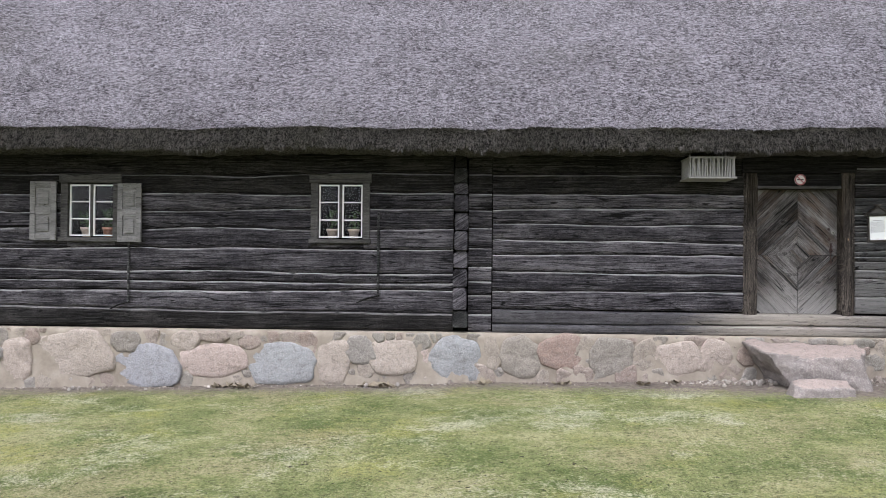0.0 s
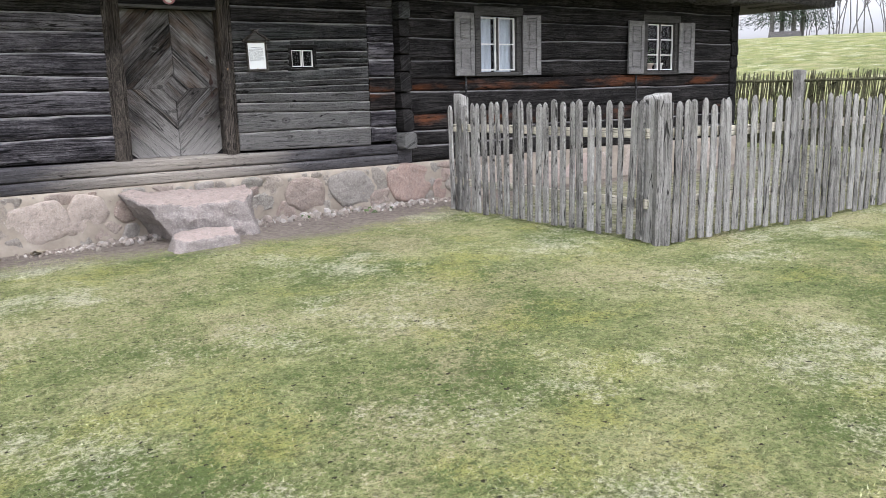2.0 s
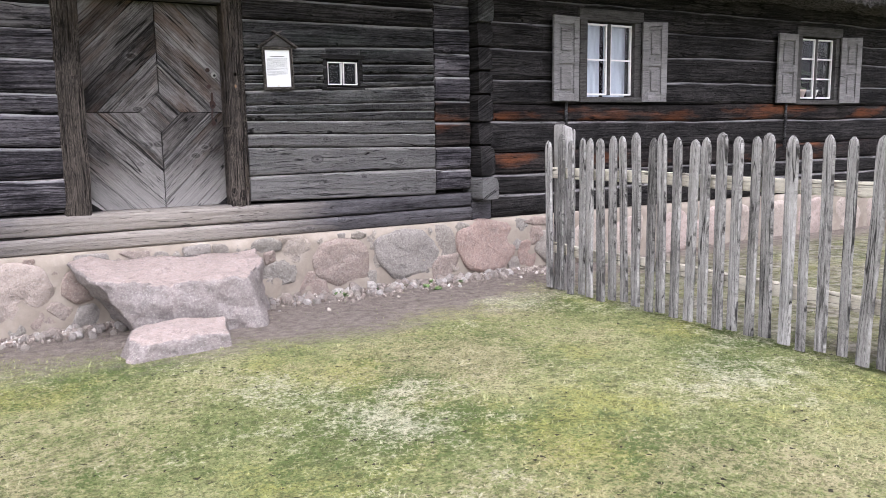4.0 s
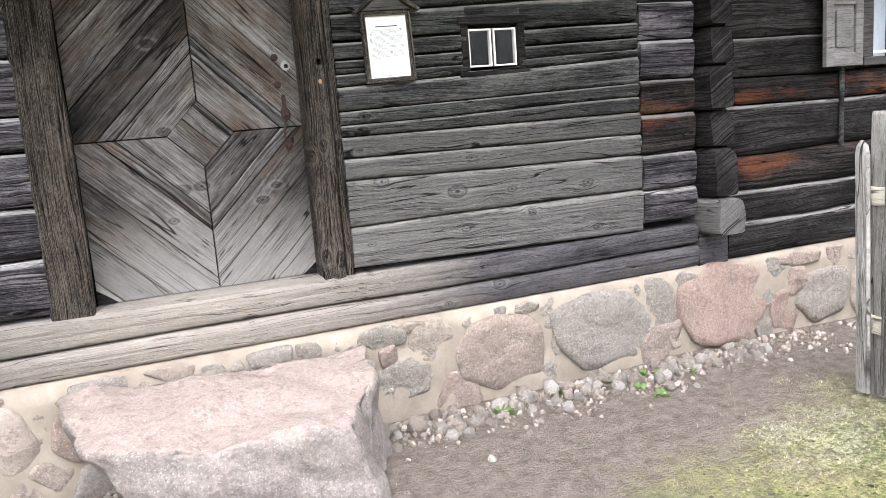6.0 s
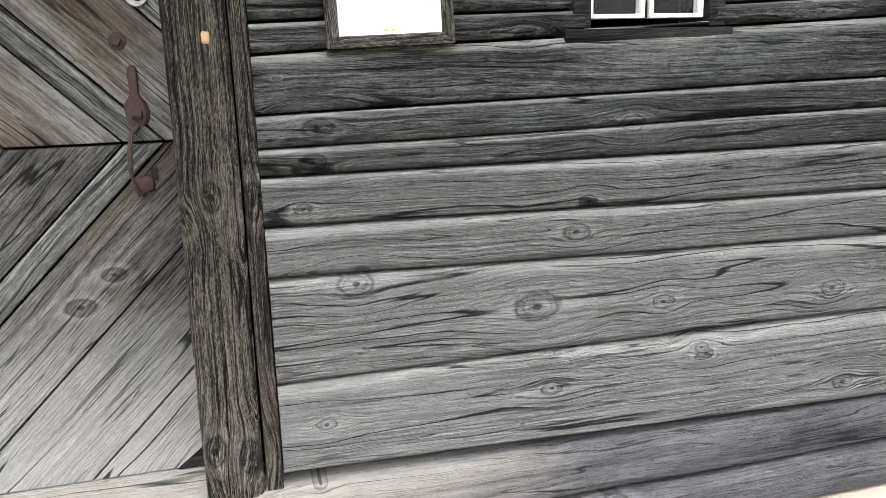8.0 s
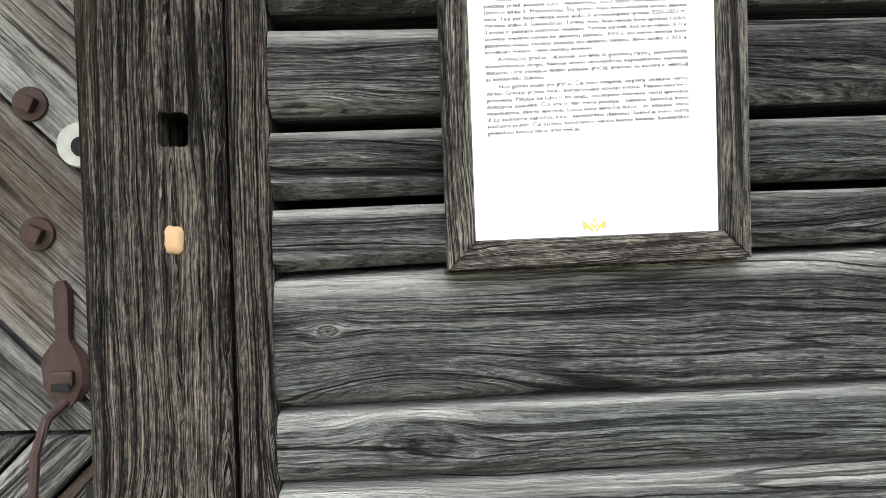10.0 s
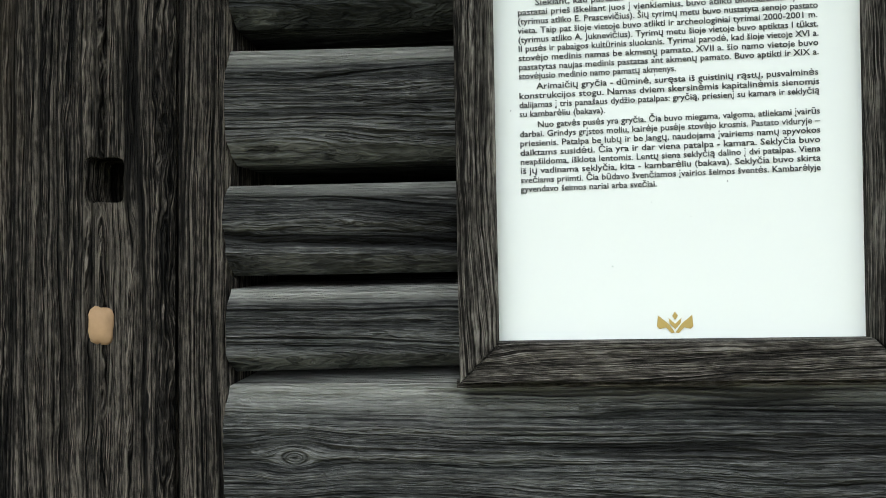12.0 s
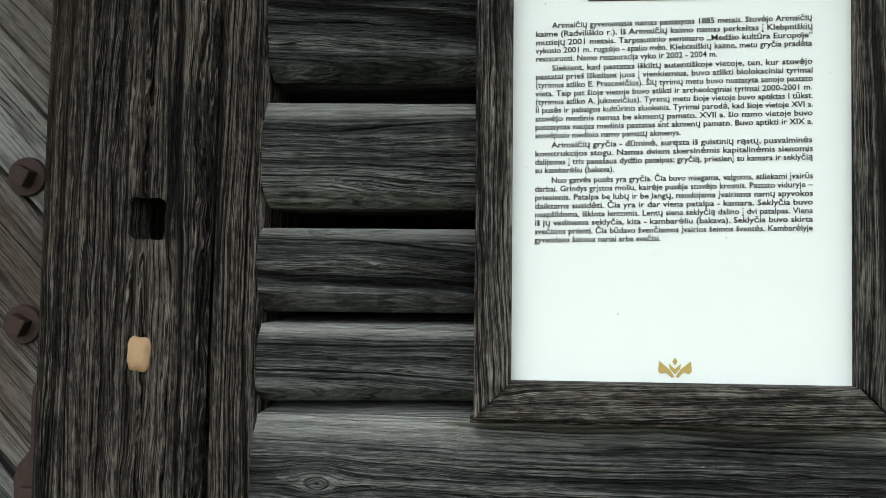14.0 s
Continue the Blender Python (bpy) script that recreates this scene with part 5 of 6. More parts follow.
def door_iron():
    h = empty("door_handle", "rusty forged iron door latch and pull ring", "door handle")
    bm = bmesh.new()
    # spade-shaped plate with a long tail
    for j, (w_, z_) in enumerate(((0.004, 0.096), (0.010, 0.088), (0.0105, 0.07), (0.009, 0.045), (0.010, 0.034), (0.021, 0.02), (0.0265, 0.004), (0.026, -0.012), (0.016, -0.028), (0.006, -0.036))):
        ring = [bm.verts.new((sx * w_, y_, z_)) for sx, y_ in ((-1, 0.003), (-0.7, -0.004), (0.7, -0.004), (1, 0.003))]
        if j:
            for k in range(3):
                bm.faces.new((last_ring[k], last_ring[k + 1], ring[k + 1], ring[k]))
        last_ring = ring
    add_box(bm, -0.012, 0.012, -0.012, -0.003, -0.012, 0.004, 0.003)
    bmesh.ops.recalc_face_normals(bm, faces=bm.faces)
    part("plate", bm, M_RUST, h, m=pose(5.383, DY - 0.006, 1.764))
    part("lever_hole", box(-0.009, 0.009, -0.014, -0.0125, -0.016, -0.008, 0.0005), M_BLACK, h, "dark lever hole", pose(5.383, DY - 0.006, 1.764))
    pts = [(5.385, DY - 0.008, 1.735), (5.372, DY - 0.026, 1.722), (5.365, DY - 0.04, 1.69), (5.363, DY - 0.044, 1.65), (5.366, DY - 0.04, 1.615), (5.374, DY - 0.028, 1.593), (5.384, DY - 0.012, 1.592), (5.388, DY - 0.004, 1.602)]
    part("pull", tube(pts, [0.0045, 0.005, 0.0055, 0.0055, 0.0055, 0.005, 0.0045, 0.004], 8), M_RUST, h)
    part("pull_plate", rock(0.035, 0.04, 0.012, 12, 2, 3, 0.1), M_RUST, h, m=pose(5.386, DY - 0.004, 1.612))
    part("latch_slot", box(-0.007, 0.007, -0.002, 0.0, -0.014, 0.014, 0.0008), M_BLACK, h, "dark latch slot", pose(5.405, DY - 0.001, 1.632))
    k = empty("keyhole_plate", "round worn steel keyhole rosette", "door lock")
    bm = tube([(0, 0, 0), (0, -0.008, 0)], [0.024, 0.022], 24)
    part("rosette", bm, M_STEEL, k, m=pose(5.407, DY - 0.001, 1.998))
    bm = tube([(0, 0, 0), (0, -0.009, 0)], [0.011, 0.0105], 16)
    part("keyhole", bm, M_BLACK, k, m=pose(5.410, DY - 0.002, 1.996))
    for x, z in ((5.36, 1.908), (5.358, 2.04)):
        b = empty("bolt", "rusty square-headed bolt with washer", "bolt")
        part("washer", tube([(0, 0, 0), (0, -0.004, 0)], [0.018, 0.017], 18), M_RUST, b, m=pose(x, DY - 0.001, z))
        part("bolt_head", box(-0.008, 0.008, -0.014, 0, -0.008, 0.008, 0.002), M_RUST, b, m=pose(x, DY - 0.004, z, 0, 25, 0))


door_iron()

# ---- windows ----


def window(name, key, rows, cols, frame_mat, label, frame_w=0.10, head=True, curtain=None):
    x0, x1, z0, z1 = WIN[key]
    w = empty(name, label, "window", kind="structure")
    fw = frame_w
    yo = -0.035 if head else -0.006
    gap, out = (0.018, 0.03) if head else (0.004, 0.004)
    part("window_frame", box(x0 - fw, x0 - 0.004, yo, 0.12, z0 - 0.02, z1 + 0.02, 0.004), frame_mat, w)
    part("window_frame", box(x1 + 0.004, x1 + fw, yo, 0.12, z0 - 0.02, z1 + 0.02, 0.004), frame_mat, w)
    part("window_head", box(x0 - fw - 0.02, x1 + fw + 0.02, yo - 0.008, 0.12, z1 + 0.022, z1 + (0.14 if head else 0.06), 0.004), frame_mat, w)
    part("window_sill", box(x0 - fw - 0.02, x1 + fw + 0.02, yo - out, 0.12, z0 - 0.075 if head else z0 - 0.05, z0 - 0.022, 0.006), frame_mat, w)
    part("mullion", box((x0 + x1) / 2 - gap, (x0 + x1) / 2 + gap, 0.0 if head else 0.02, 0.06, z0, z1, 0.004), frame_mat, w)
    xm = (x0 + x1) / 2
    t = 0.018 if head else 0.0095
    for a, b in ((x0, xm - gap - 0.002), (xm + gap + 0.002, x1)):
        bm = bmesh.new()
        add_box(bm, a, a + t, 0.012, 0.042, z0, z1, 0.003)
        add_box(bm, b - t, b, 0.012, 0.042, z0, z1, 0.003)
        add_box(bm, a + t, b - t, 0.012, 0.042, z0, z0 + t, 0.003)
        add_box(bm, a + t, b - t, 0.012, 0.042, z1 - t, z1, 0.003)
        for r in range(1, rows):
            z = lerp(z0, z1, r / rows)
            add_box(bm, a + t, b - t, 0.015, 0.04, z - 0.008, z + 0.008)
        for c in range(1, cols):
            x = lerp(a, b, c / cols)
            add_box(bm, x - 0.007, x + 0.007, 0.0165, 0.0385, z0 + t, z1 - t)
        sash = part("sash", bm, M_WHITE, w, "white painted sash")
        g = part("pane", box(a + t, b - t, 0.026, 0.03, z0 + t, z1 - t), M_GLASS, sash)
        g.visible_shadow = False
    return w


window("window_1", "w1", 3, 1, M_FRAME, "small two-leaf window with white sashes and grey boards")
window("window_2", "w2", 3, 1, M_FRAME, "small two-leaf window in a grey board frame")
window("window_3", "wa", 2, 1, M_FRAME, "two-leaf window with pale curtain behind the glass")
window("window_4", "wb", 3, 1, M_FRAME, "many-paned window with white sashes and shutters")
window("window_5", "sw", 1, 1, M_DARK, "tiny two-pane pantry window with white sash", 0.045, False)


def shutter(x0, x1, z0, z1, hinge_left, ang):
    w, h = x1 - x0, z1 - z0
    s = empty("shutter", "open grey wooden shutter with two raised panels", "shutter", group="window shutters")
    sgn = 1 if hinge_left else -1

    def xb(a, b):
        return (a, b) if sgn > 0 else (-b, -a)
    fr = 0.07
    for a, b, c, d in ((0, fr, 0, h), (w - fr, w, 0, h)):
        xa, xc = xb(a, b)
        part("stile", box(xa, xc, -0.03, 0, c, d, 0.004), M_SHUT, s)
    for c, d in ((0, 0.08), (h / 2 - 0.045, h / 2 + 0.045), (h - 0.08, h)):
        xa, xc = xb(fr, w - fr)
        part("rail", box(xa, xc, -0.029, 0, c, d, 0.004), M_SHUT, s)
    for c, d in ((0.08, h / 2 - 0.045), (h / 2 + 0.045, h - 0.08)):
        xa, xc = xb(fr, w - fr)
        bm = box(xa, xc, -0.012, -0.001, c, d)
        add_box(bm, xa + 0.03, xc - 0.03, -0.028, -0.01, c + 0.035, d - 0.035, 0.012)
        part("panel", bm, M_SHUT, s)
    s.matrix_basis = pose(x0 if hinge_left else x1, -0.05, z0, 0, 0, -ang * sgn)


for a, b, c, d, left, ang in ((-5.15, -4.80, 1.82, 2.60, False, 3), (-3.96, -3.63, 1.80, 2.58, True, 4), (8.71, 9.06, 1.80, 2.64, False, 5), (9.95, 10.24, 1.80, 2.64, True, 17),
                              (12.17, 12.55, 1.80, 2.63, False, 2), (13.44, 13.73, 1.80, 2.63, True, 22)):
    shutter(a, b, c, d, left, ang)


def flower_pot(x, z, mat, label, seed, y=0.17):
    p = empty("flower_pot", label, "flower pot", group="potted plants on the window sills", m=pose(x, y, z))
    part("pot", tube([(0, 0, 0), (0, 0, 0.10), (0, 0, 0.10), (0, 0, 0.13), (0, 0, 0.125)], [0.05, 0.07, 0.08, 0.083, 0.07], 20), mat, p, shade=True)
    rng = random.Random(seed)
    verts, faces = [], []
    for k in range(46):
        a, r, h = rng.uniform(0, 6.28), rng.uniform(0.0, 0.09), rng.uniform(0.14, 0.38)
        c = Vector((r * math.cos(a), r * math.sin(a), h))
        u = Vector((rng.gauss(0, 1), rng.gauss(0, 1), rng.gauss(0, 1))).normalized() * 0.022
        v = u.orthogonal().normalized() * 0.014
        i = len(verts)
        verts += [c - u, c + v, c + u, c - v]
        faces.append((i, i + 1, i + 2, i + 3))
    part_py("foliage", verts, faces, M_LEAF, p)
    part("stem", tube([(0, 0, 0.1), (0.01, 0, 0.22), (-0.01, 0.0, 0.34)], [0.006, 0.005, 0.003], 6), M_LEAF, p)


for x, z, m_, lb, sd in ((-4.50, 1.87, M_CLAY, "potted plant in a pale clay pot", 1), (-4.2, 1.87, M_TERRA, "potted plant in a terracotta pot", 2),
                         (-1.13, 1.87, M_CLAY, "potted plant in a pale clay pot", 3), (-0.84, 1.87, M_CLAY, "potted plant in a pale clay pot", 4),
                         (12.95, 1.85, M_CLAY, "potted plant in a pale clay pot", 5), (13.2, 1.85, M_WHITE, "potted plant in a white pot", 6)):
    flower_pot(x, z, m_, lb, sd)
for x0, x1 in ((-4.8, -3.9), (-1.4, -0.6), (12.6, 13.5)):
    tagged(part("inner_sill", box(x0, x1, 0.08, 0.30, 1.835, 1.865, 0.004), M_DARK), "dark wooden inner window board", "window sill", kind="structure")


def curtain(x0, x1, z0, z1, y, seed):
    verts, faces = [], []
    n = 60
    for i in range(n + 1):
        x = lerp(x0, x1, i / n)
        yy = y + 0.005 * math.sin(i * 0.5 + seed) + 0.01 * nz(x * 9, seed)
        verts += [(x, yy, z0), (x, yy, z1), (x, yy + 0.003, z0), (x, yy + 0.003, z1)]
    for i in range(n):
        k = i * 4
        faces += [(k, k + 4, k + 5, k + 1), (k + 6, k + 2, k + 3, k + 7)]
    c = part_py("curtain", verts, faces, M_CURTAIN, shade=True)
    tagged(c, "pale cotton curtain hanging behind the window, tinted like reflected sky", "curtain")


curtain(9.15, 9.50, 1.85, 2.66, 0.12, 1)
curtain(9.56, 9.92, 1.85, 2.66, 0.12, 2)

# ---- information board ----


def text_mesh(s, size):
    cu = bpy.data.curves.new("text", "FONT")
    cu.body = s
    cu.size = size
    cu.offset = 0.00008
    cu.resolution_u = 2
    ob = bpy.data.objects.new("text", cu)
    me = bpy.data.meshes.new_from_object(ob)
    bpy.data.objects.remove(ob)
    return me


SIGN_LINES = [
    (0.2197, 0.0105, "Arimaičių gyvenamasis namas pastatytas 1885 metais. Stovėjo Arimaičių", 1),
    (0.2145, 0, "kaime (Radviliškio r.). Iš Arimaičių kaimo namas perkeltas į Klebpniškių", 1),
    (0.2093, 0, "muziejų 2001 metais. Tarptautinio seminaro „Medžio kultūra Europoje“", 1),
    (0.2043, 0, "vykusio 2001 m. rugsėjo - spalio mėn. Klebоniškių kaime, metu gryčia pradėta", 1),
    (0.1993, 0, "restauruoti. Namo restauracija vyko ir 2002 - 2004 m.", 0.66),
    (0.1935, 0.0105, "Siekiant, kad pastatas iškiltų autentiškoje vietoje, ten, kur stovėjo", 1),
    (0.1883, 0, "pastatai prieš iškeliant juos į vienkiemius, buvo atlikti biolokaciniai tyrimai", 1),
    (0.1832, 0, "(tyrimus atliko E. Prascevičius). Šių tyrimų metu buvo nustatyta senojo pastato", 1),
    (0.1780, 0, "vieta. Taip pat šioje vietoje buvo atlikti ir archeologiniai tyrimai 2000-2001 m.", 1),
    (0.1729, 0, "(tyrimus atliko A. Juknevičius). Tyrimų metu šioje vietoje buvo aptiktas I tūkst.", 1),
    (0.1678, 0, "II pusės ir pabaigos kultūrinis sluoksnis. Tyrimai parodė, kad šioje vietoje XVI a.", 1),
    (0.1626, 0, "stovėjo medinis namas be akmenų pamato. XVII a. šio namo vietoje buvo", 1),
    (0.1575, 0, "pastatytas naujas medinis pastatas ant akmenų pamato. Buvo aptikti ir XIX a.", 1),
    (0.1524, 0, "stovėjusio medinio namo pamatų akmenys.", 0.53),
    (0.1465, 0.0105, "Arimaičių gryčia - dūminė, suręsta iš guistinių rąstų, pusvalminės", 1),
    (0.1413, 0, "konstrukcijos stogu. Namas dviem skersinėmis kapitalinėmis sienomis", 1),
    (0.1362, 0, "dalijamas į tris panašaus dydžio patalpas: gryčią, priesienį su kamara ir seklyčią", 1),
    (0.1311, 0, "su kambarėliu (bakava).", 0.29),
    (0.1250, 0.0105, "Nuo gatvės pusės yra gryčia. Čia buvo miegama, valgoma, atliekami įvairūs", 1),
    (0.1198, 0, "darbai. Grindys grįstos moliu, kairėje pusėje stovėjo krosnis. Pastato viduryje –", 1),
    (0.1146, 0, "priesienis. Patalpa be lubų ir be langų, naudojama įvairiems namų apyvokos", 1),
    (0.1094, 0, "daiktams susidėti. Čia yra ir dar viena patalpa - kamara. Seklyčia buvo", 1),
    (0.1043, 0, "neapšildoma, išklota lentomis. Lentų siena seklyčią dalino į dvi patalpas. Viena", 1),
    (0.0992, 0, "iš jų vadinama seklyčia, kita - kambarėliu (bakava). Seklyčia buvo skirta", 1),
    (0.0940, 0, "svečiams priimti. Čia būdavo švenčiamos įvairios šeimos šventės. Kambarėlyje", 1),
    (0.0889, 0, "gyvendavo šeimos nariai arba svečiai.", 0.46),
]


def information_board():
    """The framed text board; its own origin is the lower left corner of the white field."""
    s = empty("information_board", "white text board in grey wooden frame with little gable", "sign", m=pose(5.7915, -0.012, 1.9015, 0, -1.5, 0))
    W_, H_, f = 0.2125, 0.297, 0.0235
    part("board", box(-0.006, W_ + 0.006, -0.006, 0.002, -0.006, H_ + 0.006), M_PAPER, s, "glossy white printed sheet")

    def strip(pts, name, ang):
        prism(pts, ang, -0.02, 0.004, 0.003, M_SIGNWOOD, s, name)
    strip([(-f, -f), (W_ + f, -f), (W_, 0), (0, 0)], "frame_bar", 0.0)
    strip([(-f, H_ + f), (0, H_), (W_, H_), (W_ + f, H_ + f)], "frame_bar", 0.0)
    strip([(-f, -f), (0, 0), (0, H_), (-f, H_ + f)], "frame_bar", math.pi / 2)
    strip([(W_ + f, -f), (W_ + f, H_ + f), (W_, H_), (W_, 0)], "frame_bar", math.pi / 2)
    prism([(-0.026, -0.0285), (W_ + 0.026, -0.0285), (W_ + 0.026, -f - 0.001), (-0.026, -f - 0.001)], 0.0, -0.006, 0.004, 0.002, M_SIGNWOOD, s, "back_board")
    # gable
    mid = W_ / 2
    prism([(-0.02, H_ + f + 0.002), (W_ + 0.02, H_ + f + 0.002), (mid, H_ + 0.115)], 0.0, -0.034, 0.003, 0.002, M_FRAME, s, "gable_board")
    for sg in (-1, 1):
        a = (mid + sg * (W_ / 2 + 0.06), H_ + 0.018)
        b = (mid - sg * 0.035, H_ + 0.15)
        d = Vector((b[0] - a[0], b[1] - a[1])).normalized()
        nn = Vector((-d.y, d.x)) * 0.008
        poly = [(a[0] - nn.x, a[1] - nn.y), (b[0] - nn.x, b[1] - nn.y), (b[0] + nn.x, b[1] + nn.y), (a[0] + nn.x, a[1] + nn.y)]
        prism(poly, math.atan2(d.y, d.x), -0.05 - 0.003 * (sg + 1), 0.004, 0.002, M_SIGNWOOD, s, "roof_board")
    sx0, sx1 = 0.0145, 0.1885
    for z, ind, body, fill in SIGN_LINES:
        me = text_mesh(body, 0.0052)
        xs = [v.co.x for v in me.vertices]
        k = ((sx1 - sx0) * fill - ind) / (max(xs) - min(xs))
        me.transform(Matrix.Diagonal((k, 1, 1, 1)))
        me.materials.append(M_INK)
        ob = new("text_line", me)
        ob.parent = s
        ob.matrix_basis = pose(sx0 + ind, -0.0066, 0.0883 + (z - 0.0889) * 1.06 + ind * 0.02, 90, 0, 0) @ Matrix.Rotation(radians(1.15), 4, "Z")
    bars = bmesh.new()
    add_box(bars, 0.048, 0.165, -0.0068, -0.006, 0.2445, 0.2495)
    part("title", bars, M_INK, s)
    # small ornament at the foot of the sheet
    orn = bmesh.new()
    cx, cz, u = 0.1035, 0.0035, 0.0105
    head = [(-1.0, 0.35), (-0.95, 1.0), (-0.35, 0.5), (-0.02, 0.02), (-0.2, -0.02), (-0.5, 0.3), (-0.85, 0.22)]
    chevron = [(-0.36, 0.84), (0.0, 0.5), (0.36, 0.84), (0.3, 0.52), (0.0, 0.2), (-0.3, 0.52)]
    diamond = [(-0.16, 0.95), (0.0, 0.72), (0.16, 0.95), (0.0, 1.2)]
    for pts in (head, [(-a, b) for a, b in head[::-1]], chevron, diamond):
        vs = [orn.verts.new((cx + a * u, -0.0066, cz + b * u)) for a, b in pts]
        orn.faces.new(vs)
    part("ornament", orn, M_GOLD, s)
    rng = random.Random(2)
    specks = bmesh.new()
    for i in range(22):
        x, z, r = rng.uniform(0.004, 0.2), rng.uniform(0.004, 0.29), rng.uniform(0.0002, 0.0006)
        vs = [specks.verts.new((x + r * math.cos(a * 1.05), -0.0065, z + r * math.sin(a * 1.05))) for a in range(6)]
        specks.faces.new(vs)
    part("dirt_specks", specks, M_INK, s)


information_board()


def no_smoking_sign():
    s = empty("no_smoking_sign", "small round faded red prohibition sign on the lintel", "sign", m=pose(4.93, -0.012, 2.665))
    disc = part("disc", tube([(0, 0.002, 0), (0, -0.003, 0)], [0.072, 0.072], 32), M_PINKWHITE, s)
    bm = bmesh.new()
    r0, r1 = 0.055, 0.071
    a = [bm.verts.new((r0 * math.cos(k * math.pi / 20), -0.0045, r0 * math.sin(k * math.pi / 20))) for k in range(40)]
    b = [bm.verts.new((r1 * math.cos(k * math.pi / 20), -0.0045, r1 * math.sin(k * math.pi / 20))) for k in range(40)]
    for k in range(40):
        bm.faces.new((a[k], b[k], b[(k + 1) % 40], a[(k + 1) % 40]))
    part("red_ring", bm, M_RED, disc)
    part("cigarette", box(-0.04, 0.04, -0.0045, -0.0035, -0.007, 0.007), M_INK, disc)
    part("red_bar", box(-0.056, 0.056, -0.006, -0.005, -0.007, 0.007), M_RED, disc, m=pose(0, 0, 0, 0, 45, 0))


no_smoking_sign()


def bird_cage():
    c = empty("slatted_box", "small whitewashed slatted wooden cage hanging under the eave", "wooden cage", m=pose(3.685, -0.30, 2.625))
    w, d, h = 0.28, 0.22, 0.25
    part("bottom", box(-w - 0.01, w + 0.01, -d - 0.01, d, 0, 0.022, 0.003), M_CAGE, c)
    part("top", box(-w, w, -d, d, h, h + 0.02, 0.003), M_CAGE, c)
    rng = random.Random(3)
    for i in range(19):
        x = lerp(-w + 0.012, w - 0.012, i / 18)
        part("slat", box(-0.007, 0.007, -0.006, 0.006, 0.022, h), M_CAGE, c, m=pose(x, -d + 0.01, 0, rng.uniform(-2, 2), rng.uniform(-3, 3), 0))
    for sx in (-1, 1):
        for i in range(7):
            y = lerp(-d + 0.07, d - 0.03, i / 6)
            part("slat", box(-0.006, 0.006, -0.008, 0.008, 0.022, h), M_CAGE, c, m=pose(sx * (w - 0.012), y, 0))
    part("back", box(-w + 0.02, w - 0.02, d - 0.02, d, 0.022, h), M_CAGE, c)
    part("hanger", tube([(-0.22, 0.0, h + 0.02), (-0.22, 0.05, h + 0.2)], [0.012, 0.012], 8), M_CAGE, c)
    part("hanger", tube([(0.22, 0.0, h + 0.02), (0.22, 0.05, h + 0.2)], [0.012, 0.012], 8), M_CAGE, c)


bird_cage()


def shutter_bar(x, z0, z1, foot):
    s = empty("shutter_bar", "thin wooden prop bar hanging on the log wall", "wooden bar")
    part("bar", tube([(x, -0.035, z1), (x, -0.035, z0)], [0.016, 0.016], 8), M_LOG_C, s)
    if foot:
        part("hook", tube([(x + 0.02, -0.04, z0 + 0.01), (x - foot * 0.5, -0.045, z0 - 0.03), (x - foot, -0.045, z0 - 0.09)], [0.01, 0.012, 0.01], 8), M_DARK, s)


shutter_bar(-3.82, 1.0, 1.80, 0.24)
shutter_bar(-0.48, 1.12, 2.22, 0.28)
shutter_bar(8.93, 1.30, 1.80, 0.0)
shutter_bar(12.42, 1.25, 1.80, 0.0)

# ---- picket fence ----


def picket_mesh(seed):
    """A split-pole picket: half round, slightly bent, with a pointed top; its length lies along x."""
    rng = random.Random(seed)
    L = rng.uniform(1.27, 1.32)
    w = rng.uniform(0.035, 0.044)
    tip = rng.uniform(0.045, 0.075)
    us = [0, 0.2, 0.45, 0.7, 0.9, 1.0]
    sec = 8
    verts, faces = [], []
    zs = [u * (L - tip) for u in us] + [L - tip * 0.35, L]
    ks = [1.03, 1.0, 1.0, 1.0, 1.0, 1.0, 0.74, 0.22]
    for z, k in zip(zs, ks):
        bx, by = 0.007 * nz(z * 1.8, seed, 0), 0.006 * nz(z * 1.8, seed, 4)
        for s in range(sec):
            a = 2 * math.pi * s / sec
            cs, sn = math.cos(a), math.sin(a)
            verts.append((z, by + w * 0.42 * k * math.copysign(abs(sn) ** 0.6, sn), bx + w * k * math.copysign(abs(cs) ** 0.7, cs)))
    for i in range(len(zs) - 1):
        for s in range(sec):
            a, b = i * sec + s, i * sec + (s + 1) % sec
            faces.append((a, b, b + sec, a + sec))
    faces.append(tuple(range(sec))[::-1])
    faces.append(tuple((len(zs) - 1) * sec + s for s in range(sec)))
    me = bpy.data.meshes.new("picket")
    me.from_pydata(verts, [], faces)
    me.materials.append(M_PICKET)
    return me


PICKETS = [picket_mesh(k) for k in range(12)]
UPRIGHT = Matrix.Rotation(radians(-90), 4, "Y")


